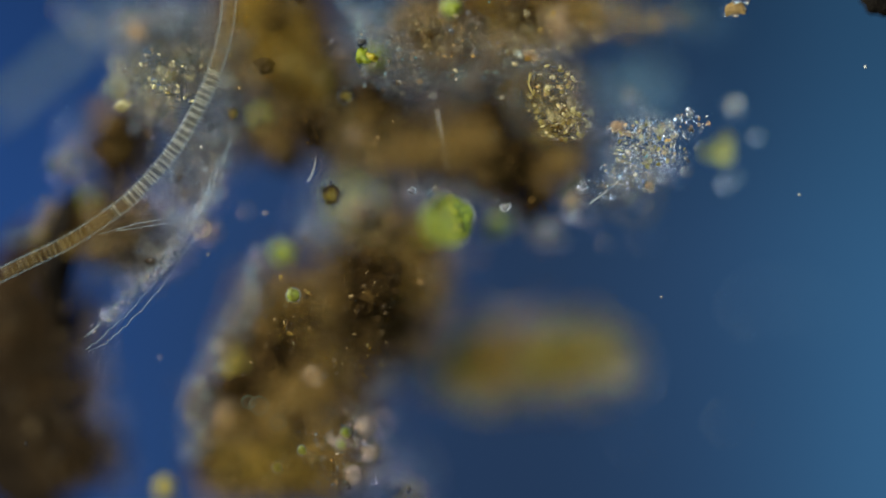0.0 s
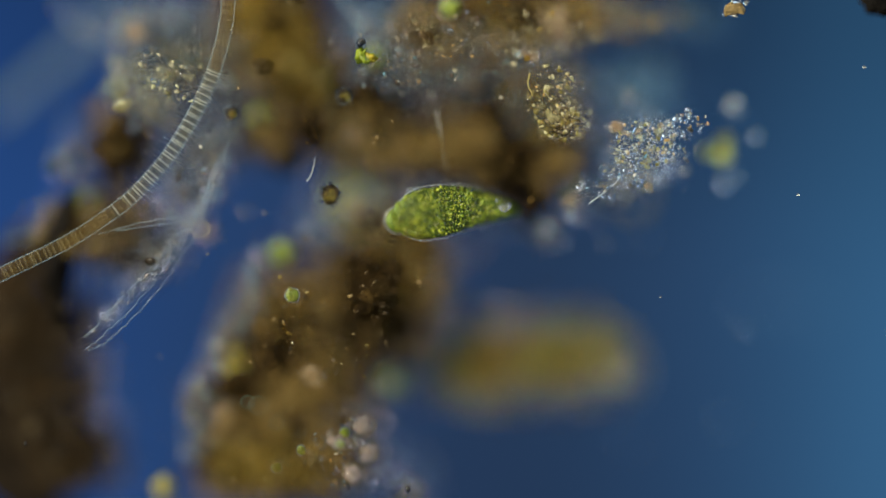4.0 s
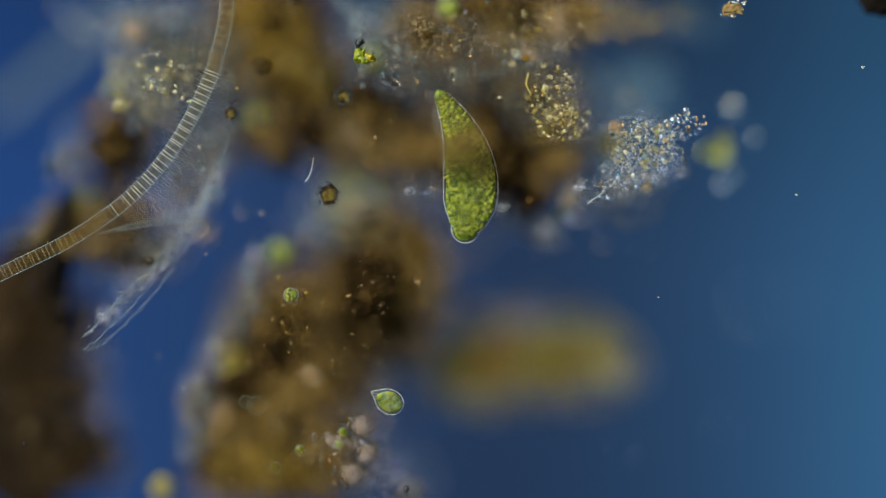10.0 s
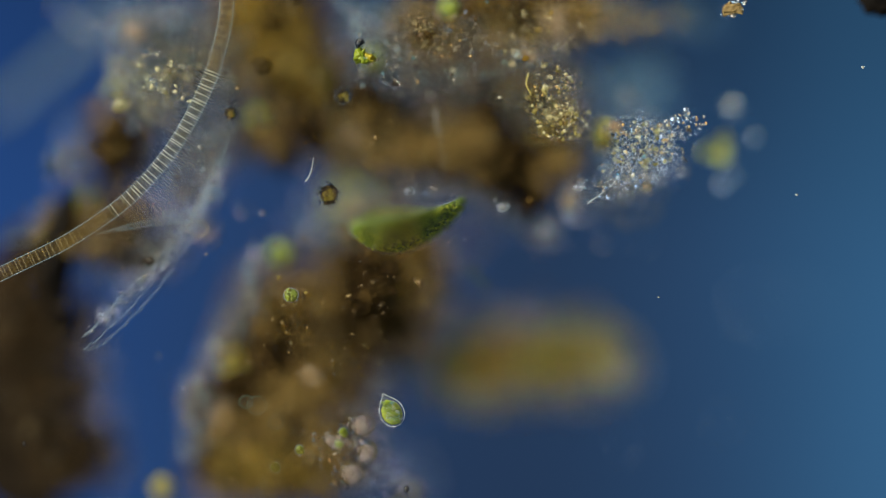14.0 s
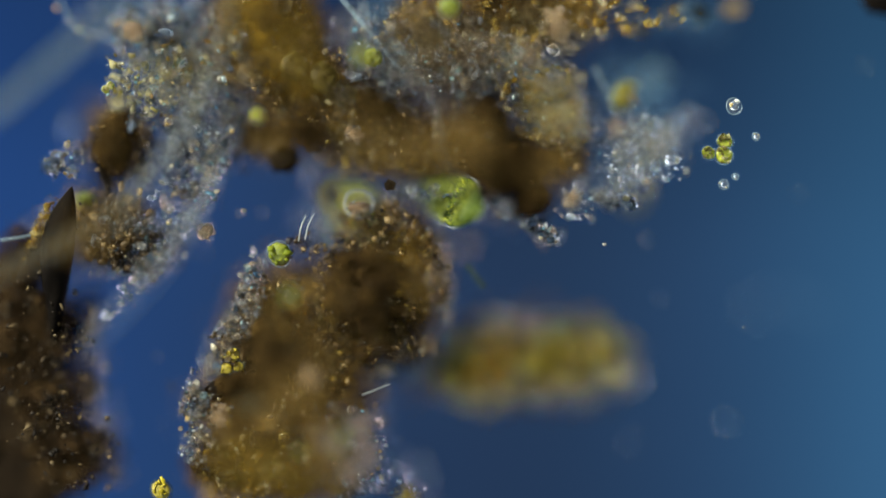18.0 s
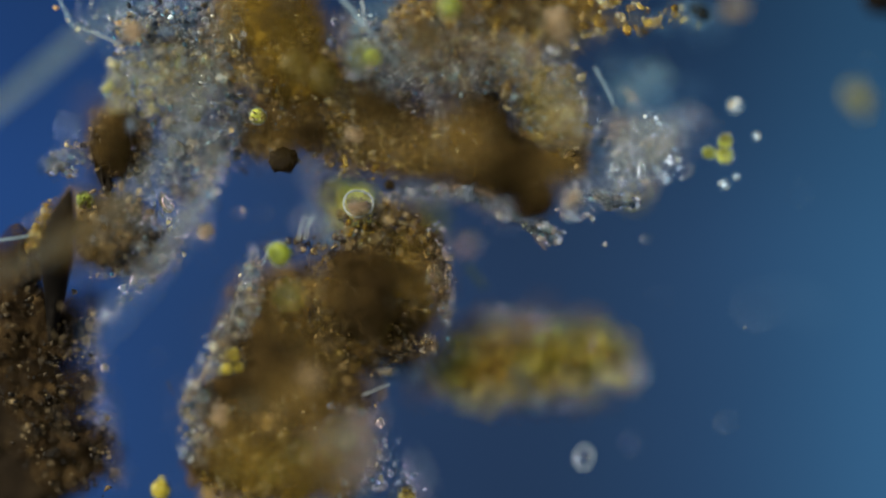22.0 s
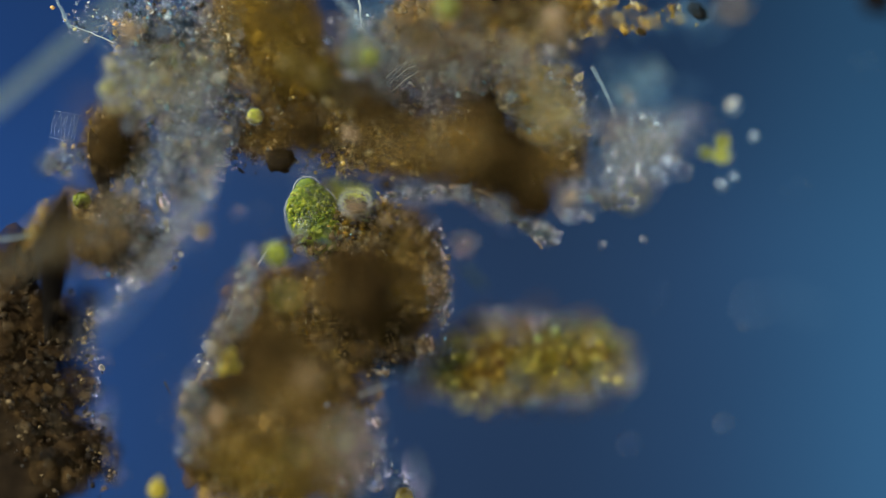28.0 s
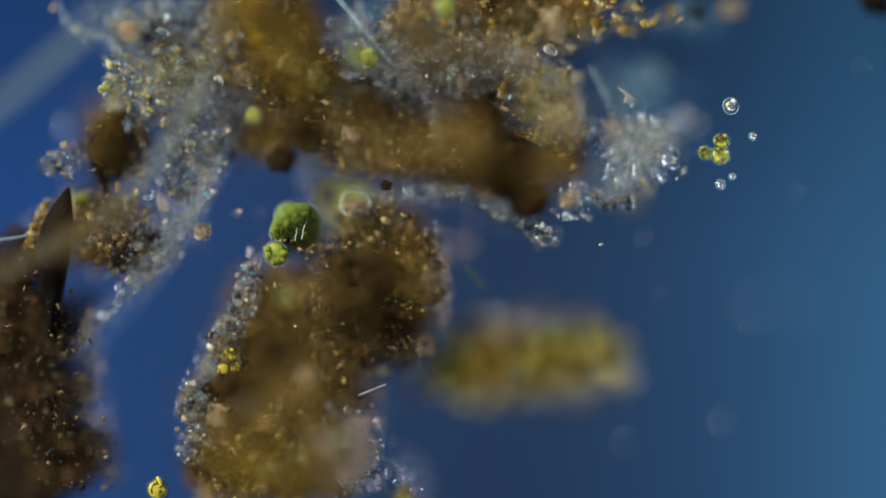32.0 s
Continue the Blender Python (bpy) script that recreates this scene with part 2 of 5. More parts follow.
def fibres(name, places, lengths, material, parent, thick=0.0017):
    """Many short bent fibres in one mesh, lying about level."""
    n = len(places)
    a, bend = RNG.uniform(0, 2 * np.pi, n), RNG.normal(0, 2.2, n)
    s = np.array([-0.5, -0.17, 0.17, 0.5])
    ang = a[:, None] + bend[:, None] * s[None]
    step = np.cumsum(np.stack([np.cos(ang), np.sin(ang), RNG.normal(0, 0.12, (n, 4))], 2), 1) * lengths[:, None, None] / 4
    line = places[:, None, :] + step - step.mean(1)[:, None, :]
    side = np.stack([-np.sin(ang), np.cos(ang), np.zeros_like(ang)], 2)
    r = thick * np.exp(RNG.normal(0, 0.3, n))[:, None, None] * np.array([0.5, 1, 1, 0.5])[None, :, None]
    up = np.array([0, 0, 1.0])
    ring = np.stack([line + side * r, line + up * r, line - side * r, line - up * r], 2)
    f = []
    for k in range(3):
        for q in range(4):
            f.append([k * 4 + q, k * 4 + (q + 1) % 4, k * 4 + 4 + (q + 1) % 4, k * 4 + 4 + q])
    f = np.array(f)[None] + (np.arange(n) * 16)[:, None, None]
    me = bpy.data.meshes.new(name)
    me.from_pydata(ring.reshape(-1, 3).tolist(), [], f.reshape(-1, 4).tolist())
    me.transform(Matrix.Translation(-parent.location))
    return part(name, me, material, parent, "", "stuff")


def spread(count, patches, z, dz, rim=0.0, layers=(), soft=False):
    """Places scattered over elliptic patches (x, y, rx, ry, turn); rim pushes them outwards; soft thins them out towards the edge; layers: shares of the four layers of the drop."""
    area = np.array([p[2] * p[3] for p in patches], float)
    pick = RNG.choice(len(patches), count, p=area / area.sum())
    ang, rad = RNG.uniform(0, 2 * np.pi, count), np.sqrt(RNG.uniform(rim, 1, count)) * np.exp(RNG.normal(0, 0.12, count))
    if soft:
        rad = 0.80 * np.sqrt(RNG.uniform(0, 1, count)) * np.exp(np.clip(RNG.normal(0, 0.26, count), -1, 0.45))
    out = np.zeros((count, 3))
    for i, p in enumerate(patches):
        s = pick == i
        u, w = np.cos(ang[s]) * rad[s] * p[2], np.sin(ang[s]) * rad[s] * p[3]
        c, d = np.cos(radians(p[4])), np.sin(radians(p[4]))
        out[s, 0], out[s, 1] = p[0] + u * c - w * d, p[1] + u * d + w * c
    out[:, 0], out[:, 1] = (out[:, 0] - 784) / 1000, (441 - out[:, 1]) / 1000
    out[:, 2] = z + RNG.normal(0, 1, count) * dz
    if layers:
        out[:, 2] = RNG.choice([-0.006, -0.056, -0.077, -0.125], count, p=layers) + RNG.normal(0, 0.006, count)
    return out


def sizes(count, small, large):
    """Grain sizes in metres, many small and few large."""
    return (small + (large - small) * RNG.uniform(0, 1, count) ** 2.5) / 1000


def lump_mesh(name, rx, ry, rz, turn=0, rough=0.25, detail=4, freq=2.0):
    """An uneven rounded mass, half axes in plan millimetres."""
    bm = bmesh.new()
    bmesh.ops.create_icosphere(bm, subdivisions=detail, radius=1.0)
    off = Vector(RNG.uniform(-50, 50, 3))
    rot = Matrix.Rotation(radians(-turn), 3, "Z")
    for v in bm.verts:
        d = v.co.normalized()
        k = 1 + rough * (noise.noise(d * freq + off) + 0.5 * noise.noise(d * freq * 2.7 + off) + 0.25 * noise.noise(d * freq * 7 + off))
        v.co = rot @ Vector((d.x * k * rx / 1000, d.y * k * ry / 1000, d.z * k * rz / 1000))
    me = bpy.data.meshes.new(name)
    bm.to_mesh(me)
    bm.free()
    return me


def lump(name, x, y, z, rx, ry, rz, material, parent, turn=0, rough=0.25, detail=4, freq=2.0, label=""):
    ob = part(name, lump_mesh(name, rx, ry, rz, turn, rough, detail, freq), material, parent, label)
    base = parent.location if parent and parent.parent is None else Vector()
    ob.location = at(x, y, z) - base
    return ob


def curve_points(ctrl, count):
    """A smooth line through control points."""
    p = [Vector(c) for c in ctrl]
    p = [2 * p[0] - p[1]] + p + [2 * p[-1] - p[-2]]
    out = []
    for i in range(count):
        u = i / (count - 1) * (len(p) - 3)
        k = min(int(u), len(p) - 4)
        f = u - k
        a, b, c, d = p[k:k + 4]
        out.append(0.5 * (2 * b + (c - a) * f + (2 * a - 5 * b + 4 * c - d) * f * f + (3 * b - a - 3 * c + d) * f ** 3))
    return out


def tube_bm(points, radii, sides=8):
    bm = bmesh.new()
    rings = []
    for i, p in enumerate(points):
        t = (points[min(i + 1, len(points) - 1)] - points[max(i - 1, 0)]).normalized()
        u = t.cross(Vector((0, 0, 1)))
        u = u.normalized() if u.length > 1e-4 else Vector((1, 0, 0))
        w = u.cross(t)
        rings.append([bm.verts.new(p + (u * math.cos(a) + w * math.sin(a)) * radii[i]) for a in (2 * math.pi * k / sides for k in range(sides))])
    for a, b in zip(rings, rings[1:]):
        for k in range(sides):
            bm.faces.new((a[k], a[(k + 1) % sides], b[(k + 1) % sides], b[k]))
    bm.faces.new(rings[0][::-1])
    bm.faces.new(rings[-1])
    bmesh.ops.recalc_face_normals(bm, faces=bm.faces)
    return bm


def thread(name, ctrl, width, material, parent, z, count=24, wobble=0.0, taper=1.0, label=""):
    """A thread along plan points; width in plan millimetres."""
    base = parent.location if parent else Vector()
    pts = curve_points([at(x, y, z) - base for x, y in ctrl], count)
    pts = [p + Vector(RNG.normal(0, wobble / 1000, 3)) for p in pts]
    rad = [width / 2000 * (1 + (taper - 1) * i / (count - 1)) for i in range(count)]
    return part(name, tube_bm(pts, rad), material, parent, label)


# ---- the added condenser glow and the slide under the drop ----
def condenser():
    """A glowing disc added far below the slide as condenser: a blue centre stop, and round it a white ring that is
    brighter on one side.
    """
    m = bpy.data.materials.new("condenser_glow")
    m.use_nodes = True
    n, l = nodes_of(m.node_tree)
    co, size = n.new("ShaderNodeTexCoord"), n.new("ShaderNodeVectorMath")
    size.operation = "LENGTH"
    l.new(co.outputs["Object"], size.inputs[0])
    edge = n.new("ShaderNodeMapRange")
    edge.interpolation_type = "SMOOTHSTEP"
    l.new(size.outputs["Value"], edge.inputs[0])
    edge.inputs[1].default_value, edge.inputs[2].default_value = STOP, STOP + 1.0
    # One-sided glow, added to give clear grains a bright and a dark edge.
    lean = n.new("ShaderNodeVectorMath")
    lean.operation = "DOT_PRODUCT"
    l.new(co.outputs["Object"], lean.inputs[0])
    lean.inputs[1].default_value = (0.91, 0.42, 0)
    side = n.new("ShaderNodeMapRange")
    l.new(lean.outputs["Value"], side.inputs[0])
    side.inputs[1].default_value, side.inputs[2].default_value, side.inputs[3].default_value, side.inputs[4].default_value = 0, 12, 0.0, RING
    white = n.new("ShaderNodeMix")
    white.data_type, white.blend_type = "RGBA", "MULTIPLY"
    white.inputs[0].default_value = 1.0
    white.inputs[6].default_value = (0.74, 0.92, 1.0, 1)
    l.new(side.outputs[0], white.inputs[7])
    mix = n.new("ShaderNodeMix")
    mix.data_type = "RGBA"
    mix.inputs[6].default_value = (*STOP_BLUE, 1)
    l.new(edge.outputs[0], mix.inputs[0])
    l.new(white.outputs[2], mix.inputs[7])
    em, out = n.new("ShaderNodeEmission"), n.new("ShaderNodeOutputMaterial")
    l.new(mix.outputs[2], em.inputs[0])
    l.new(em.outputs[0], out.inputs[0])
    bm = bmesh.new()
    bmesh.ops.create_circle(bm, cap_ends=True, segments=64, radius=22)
    ob = part("backdrop_added_glow", bm, m, None, "added glowing condenser disc, blue with a one-sided white ring", "structure", False)
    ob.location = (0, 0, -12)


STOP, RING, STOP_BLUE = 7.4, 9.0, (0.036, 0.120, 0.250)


def slide():
    """The glass slide through which the condenser shines; the uneven light of the field is put into its tint."""
    m = bpy.data.materials.new("light_tinted_slide")
    m.use_nodes = True
    n, l = nodes_of(m.node_tree)
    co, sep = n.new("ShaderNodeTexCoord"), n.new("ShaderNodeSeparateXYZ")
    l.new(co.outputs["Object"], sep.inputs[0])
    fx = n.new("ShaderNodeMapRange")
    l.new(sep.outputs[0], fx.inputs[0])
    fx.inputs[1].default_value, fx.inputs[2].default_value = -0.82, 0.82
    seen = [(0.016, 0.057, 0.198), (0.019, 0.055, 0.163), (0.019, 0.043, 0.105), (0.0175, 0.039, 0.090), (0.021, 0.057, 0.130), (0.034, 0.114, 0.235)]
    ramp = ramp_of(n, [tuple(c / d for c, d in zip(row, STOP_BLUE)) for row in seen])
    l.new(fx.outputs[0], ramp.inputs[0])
    # Tint darkened towards the upper right for the falloff of the light.
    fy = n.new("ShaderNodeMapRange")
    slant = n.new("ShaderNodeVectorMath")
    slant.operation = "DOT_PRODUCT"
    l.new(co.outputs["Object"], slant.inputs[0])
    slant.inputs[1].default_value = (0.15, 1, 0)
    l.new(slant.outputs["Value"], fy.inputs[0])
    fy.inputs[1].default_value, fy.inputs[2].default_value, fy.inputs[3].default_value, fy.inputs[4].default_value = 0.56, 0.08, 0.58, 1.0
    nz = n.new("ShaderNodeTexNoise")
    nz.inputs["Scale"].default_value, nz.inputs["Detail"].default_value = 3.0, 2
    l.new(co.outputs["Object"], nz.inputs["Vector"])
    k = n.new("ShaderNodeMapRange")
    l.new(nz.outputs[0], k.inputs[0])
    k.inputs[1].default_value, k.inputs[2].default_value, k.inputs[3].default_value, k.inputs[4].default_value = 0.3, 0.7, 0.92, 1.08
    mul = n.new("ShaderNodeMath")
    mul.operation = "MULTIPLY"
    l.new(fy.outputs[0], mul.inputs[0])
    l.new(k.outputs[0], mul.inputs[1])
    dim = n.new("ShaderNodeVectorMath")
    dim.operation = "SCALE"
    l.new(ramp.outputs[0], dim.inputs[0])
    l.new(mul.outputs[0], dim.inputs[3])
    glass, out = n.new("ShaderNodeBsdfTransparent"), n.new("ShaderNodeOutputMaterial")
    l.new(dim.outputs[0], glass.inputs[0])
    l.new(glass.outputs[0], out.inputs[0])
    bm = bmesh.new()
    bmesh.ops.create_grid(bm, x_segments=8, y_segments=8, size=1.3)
    ob = part("slide", bm, m, None, "thin glass slide under the water drop, its tint holding the uneven light", "structure", False)
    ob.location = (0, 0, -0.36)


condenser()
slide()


KINDS = {}


def single_grains(parent, count, patches, z, dz, small, large, material, name="grain"):
    """Grains large enough to be picked apart: objects of their own that share a few meshes."""
    if material.name not in KINDS:
        KINDS[material.name] = [lump_mesh("grain", 1000, RNG.uniform(350, 800), RNG.uniform(350, 600), 0, 0.7, 2, 1.9) for _ in range(6)]
    for p, r in zip(spread(count, patches, z, dz), sizes(count, small, large)):
        o = part(name, KINDS[material.name][RNG.integers(6)], material, parent)
        o.location = Vector(p) - parent.location
        o.rotation_euler = RNG.uniform(0, 6.28, 3)
        o.scale = (r, r, r)


# ---- detritus masses ----
def clump(name, label, place, clouds, scatter, singles=(), solids=(), category="detritus", threads=()):
    """clouds: (count, patches, z, dz, small, large, material); scatter: (part name, count, patches, z, dz, small, large, material, rim);
    singles: (count, patches, z, dz, small, large, material); threads: (count, patches, z, small, large, material); solids: (x, y, z, rx, ry, rz, material, turn)."""
    ob = thing(name, place, label, category, "clumps of detritus")
    for x, y, z, rx, ry, rz, material, turn in solids:
        lump("lump", x, y, z, rx, ry, rz, material, ob, turn)
    for count, patches, z, dz, small, large, material in clouds:
        if category == "detritus":
            if material in (HAZE, OLIVE):
                fine = max(3, count // 6)
                grains("mist", spread(fine, patches, 0.046, 0.012, soft=True), sizes(fine, small, large * 0.9), GILT if material is OLIVE else MIST, ob, 1.8, 0.10, "stuff", "", True)
            z, dz = (-0.050, 0.018) if material is CORE else (-0.108 + 0.15 * (z + 0.06), 0.014)
        count = int(count * 1.5)
        grains("floc", spread(count, patches, z, dz, soft=True), sizes(count, small * 0.5, large * 0.85), material, ob, 1.8, 0.10, "stuff", "", True)
    for nm, count, patches, z, dz, small, large, material, rim in scatter:
        if material is GLASSY:
            # Bright and dark specks among clear grains stand in for their glints and shade.
            few = int(count * 0.12)
            grains("glint", spread(few, patches, z, dz, rim), sizes(few, small * 0.7, large * 0.75), GLINT, ob)
            grains("dark_grit", spread(few, patches, z, dz, rim), sizes(few, small * 0.9, large), SHADE, ob)
            count, small, large = int(count * 0.50), small * 1.25, large * 1.4
        grains(nm, spread(count, patches, z, dz, rim, (0.010, 0.33, 0.50, 0.16) if dz >= 0.02 else ()), sizes(count, small, large), material, ob)
    for count, patches, z, small, large, material in threads:
        fibres("fibre_mat", spread(count, patches, z, 0.006), sizes(count, small, large), material, ob)
        if material is SPARK:
            # Likewise the glints and dark sides of clear fibres, put in as coloured fibres.
            fibres("glint_mat", spread(count // 6, patches, z, 0.005), sizes(count // 6, small * 0.6, large * 0.6), GLINT, ob, 0.0013)
            fibres("dark_mat", spread(count // 4, patches, z, 0.005), sizes(count // 4, small * 0.8, large * 0.8), SHADE, ob, 0.0013)
        if -0.09 < z < -0.05:
            fibres("fibre_mat", spread(count // 3, patches, -0.068, 0.004), sizes(count // 3, small, large), material, ob)
    for count, patches, z, dz, small, large, material in singles:
        single_grains(ob, count, patches, z, dz, small, large, material)
    return ob


def haze_over(parent, patches):
    """Soft brown flocs that hang above the level at which the long green cell glides."""
    for count, x, y, rx, ry, z, material in patches:
        grains("mist", spread(count, [(x, y, rx, ry, 0)], z, 0.008, soft=True), sizes(count, 12, 34), material, parent, 1.8, 0.10, "stuff", "", True)


UPPER = [(470, 50, 85, 95, 0), (560, 150, 110, 70, 20), (650, 235, 120, 55, 10), (790, 240, 110, 60, 0), (920, 285, 105, 45, 0), (760, 50, 80, 60, 0), (930, 30, 90, 50, 0)]
upper = clump("upper_detritus_clump", "large soft brown clump of detritus with olive patches", at(640, 180, -0.05), [
    (110, [(472, 40, 80, 95, 0)], -0.09, 0.06, 14, 44, OLIVE), (26, [(490, 40, 80, 80, 0)], -0.10, 0.05, 14, 40, UMBER), (90, [(545, 140, 85, 55, 20)], -0.06, 0.06, 14, 40, OLIVE),
    (56, [(590, 180, 120, 66, 15)], -0.12, 0.05, 14, 40, UMBER), (100, [(650, 235, 110, 60, 10)], -0.06, 0.06, 12, 38, HAZE),
    (100, [(790, 245, 125, 64, 0)], -0.06, 0.06, 12, 34, HAZE), (36, [(800, 270, 130, 46, 0)], -0.13, 0.04, 14, 36, HAZE),
    (110, [(905, 290, 85, 38, 0)], 0.005, 0.04, 12, 36, UMBER), (70, [(895, 290, 55, 40, 0)], -0.07, 0.04, 14, 34, UMBER), (50, [(990, 285, 60, 36, 0)], -0.05, 0.03, 10, 30, HAZE),
    (60, [(872, 215, 28, 50, 0)], -0.11, 0.03, 10, 26, UMBER), (46, [(940, 350, 36, 40, 40)], -0.06, 0.03, 9, 24, UMBER), (50, [(665, 180, 55, 40, 0)], -0.07, 0.03, 12, 30, UMBER),
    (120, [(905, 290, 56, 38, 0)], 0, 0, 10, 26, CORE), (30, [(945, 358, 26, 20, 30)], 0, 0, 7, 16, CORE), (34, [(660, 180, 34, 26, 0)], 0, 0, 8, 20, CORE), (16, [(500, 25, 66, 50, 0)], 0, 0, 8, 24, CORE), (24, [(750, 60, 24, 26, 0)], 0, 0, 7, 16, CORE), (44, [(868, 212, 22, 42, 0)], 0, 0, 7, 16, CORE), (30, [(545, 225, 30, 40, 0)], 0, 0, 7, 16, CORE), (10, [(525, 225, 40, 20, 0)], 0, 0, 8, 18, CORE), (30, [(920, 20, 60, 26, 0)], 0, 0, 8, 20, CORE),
    (70, [(480, 225, 56, 52, 0)], -0.06, 0.03, 10, 28, HAZE), (50, [(500, 215, 60, 46, 0)], -0.06, 0.03, 10, 26, UMBER), (60, [(748, 60, 38, 42, 0)], -0.05, 0.03, 10, 26, UMBER), (90, [(920, 20, 90, 44, 0)], 0.0, 0.05, 12, 36, UMBER), (60, [(1000, 30, 70, 40, 0)], -0.05, 0.05, 12, 32, HAZE),
    (60, [(850, 125, 120, 66, 0)], -0.06, 0.04, 10, 28, HAZE), (46, [(985, 190, 66, 66, 0)], -0.06, 0.04, 9, 24, OLIVE), (40, [(740, 80, 66, 66, 0)], -0.06, 0.04, 10, 26, HAZE), (40, [(800, 60, 150, 70, 0)], -0.13, 0.04, 14, 40, HAZE), (60, [(690, 50, 70, 60, 0)], -0.12, 0.04, 14, 36, PALE), (36, [(860, 150, 130, 60, 0)], -0.10, 0.05, 14, 40, PALE), (26, [(1180, 30, 160, 30, 0)], -0.06, 0.04, 10, 30, PALE),
], [
    ("brown_grit", 1900, UPPER, -0.058, 0.022, 1.2, 4.0, CRUMB, 0.6), ("ochre_grit", 320, UPPER, -0.06, 0.03, 1.3, 4.4, OCHRE, 0.5),
    ("golden_grit", 420, [(930, 40, 120, 50, 0), (1080, 30, 140, 30, 0), (760, 50, 60, 50, 0)], -0.035, 0.03, 2, 8, OCHRE, 0),
    ("clear_grit", 750, [(830, 110, 110, 55, 0), (740, 130, 110, 60, 0), (870, 60, 130, 50, 0), (640, 60, 60, 50, 0), (690, 130, 60, 50, 0)], -0.05, 0.03, 2, 6, GLASSY, 0),
    ("edge_grit", 300, [(770, 342, 90, 10, -3), (880, 368, 60, 12, 28)], -0.115, 0.03, 2, 6, GLASSY, 0),
    ("front_grit", 120, [(770, 320, 70, 24, 0), (640, 240, 90, 40, 0), (430, 160, 40, 50, 0)], 0.0, 0.006, 1.0, 2.8, CRUMB, 0),
], [
    (120, [(820, 60, 55, 34, 0), (730, 130, 50, 40, 0), (900, 80, 50, 30, 0)], -0.005, 0.008, 1.8, 5, GLASSY), (60, [(960, 60, 110, 40, 0)], -0.008, 0.012, 2, 5.5, OCHRE), (60, [(738, 42, 26, 18, 20), (764, 66, 22, 24, 0)], -0.003, 0.006, 2, 5, OCHRE),
    (90, [(900, 70, 150, 50, 0), (700, 60, 90, 50, 0)], -0.055, 0.012, 3, 10, GLASSY), (60, UPPER, -0.056, 0.012, 3, 8, OCHRE), (60, [(870, 362, 60, 12, 25)], -0.125, 0.01, 3, 8, GLASSY),
], (), "detritus", [
    (360, [(820, 110, 130, 60, 0), (680, 110, 80, 70, 0)], -0.055, 5, 21, SPARK), (120, UPPER, -0.056, 4, 11, CRUMB), (260, UPPER, -0.079, 5, 16, OCHRE), (44, [(800, 100, 90, 40, 0)], -0.006, 5, 16, SPARK), (120, [(720, 310, 110, 24, 0), (640, 60, 60, 40, 0)], -0.128, 5, 15, CRUMB),
])

haze_over(upper, [(14, 815, 245, 60, 60, 0.040, MIST), (18, 730, 270, 80, 50, 0.040, MIST)])

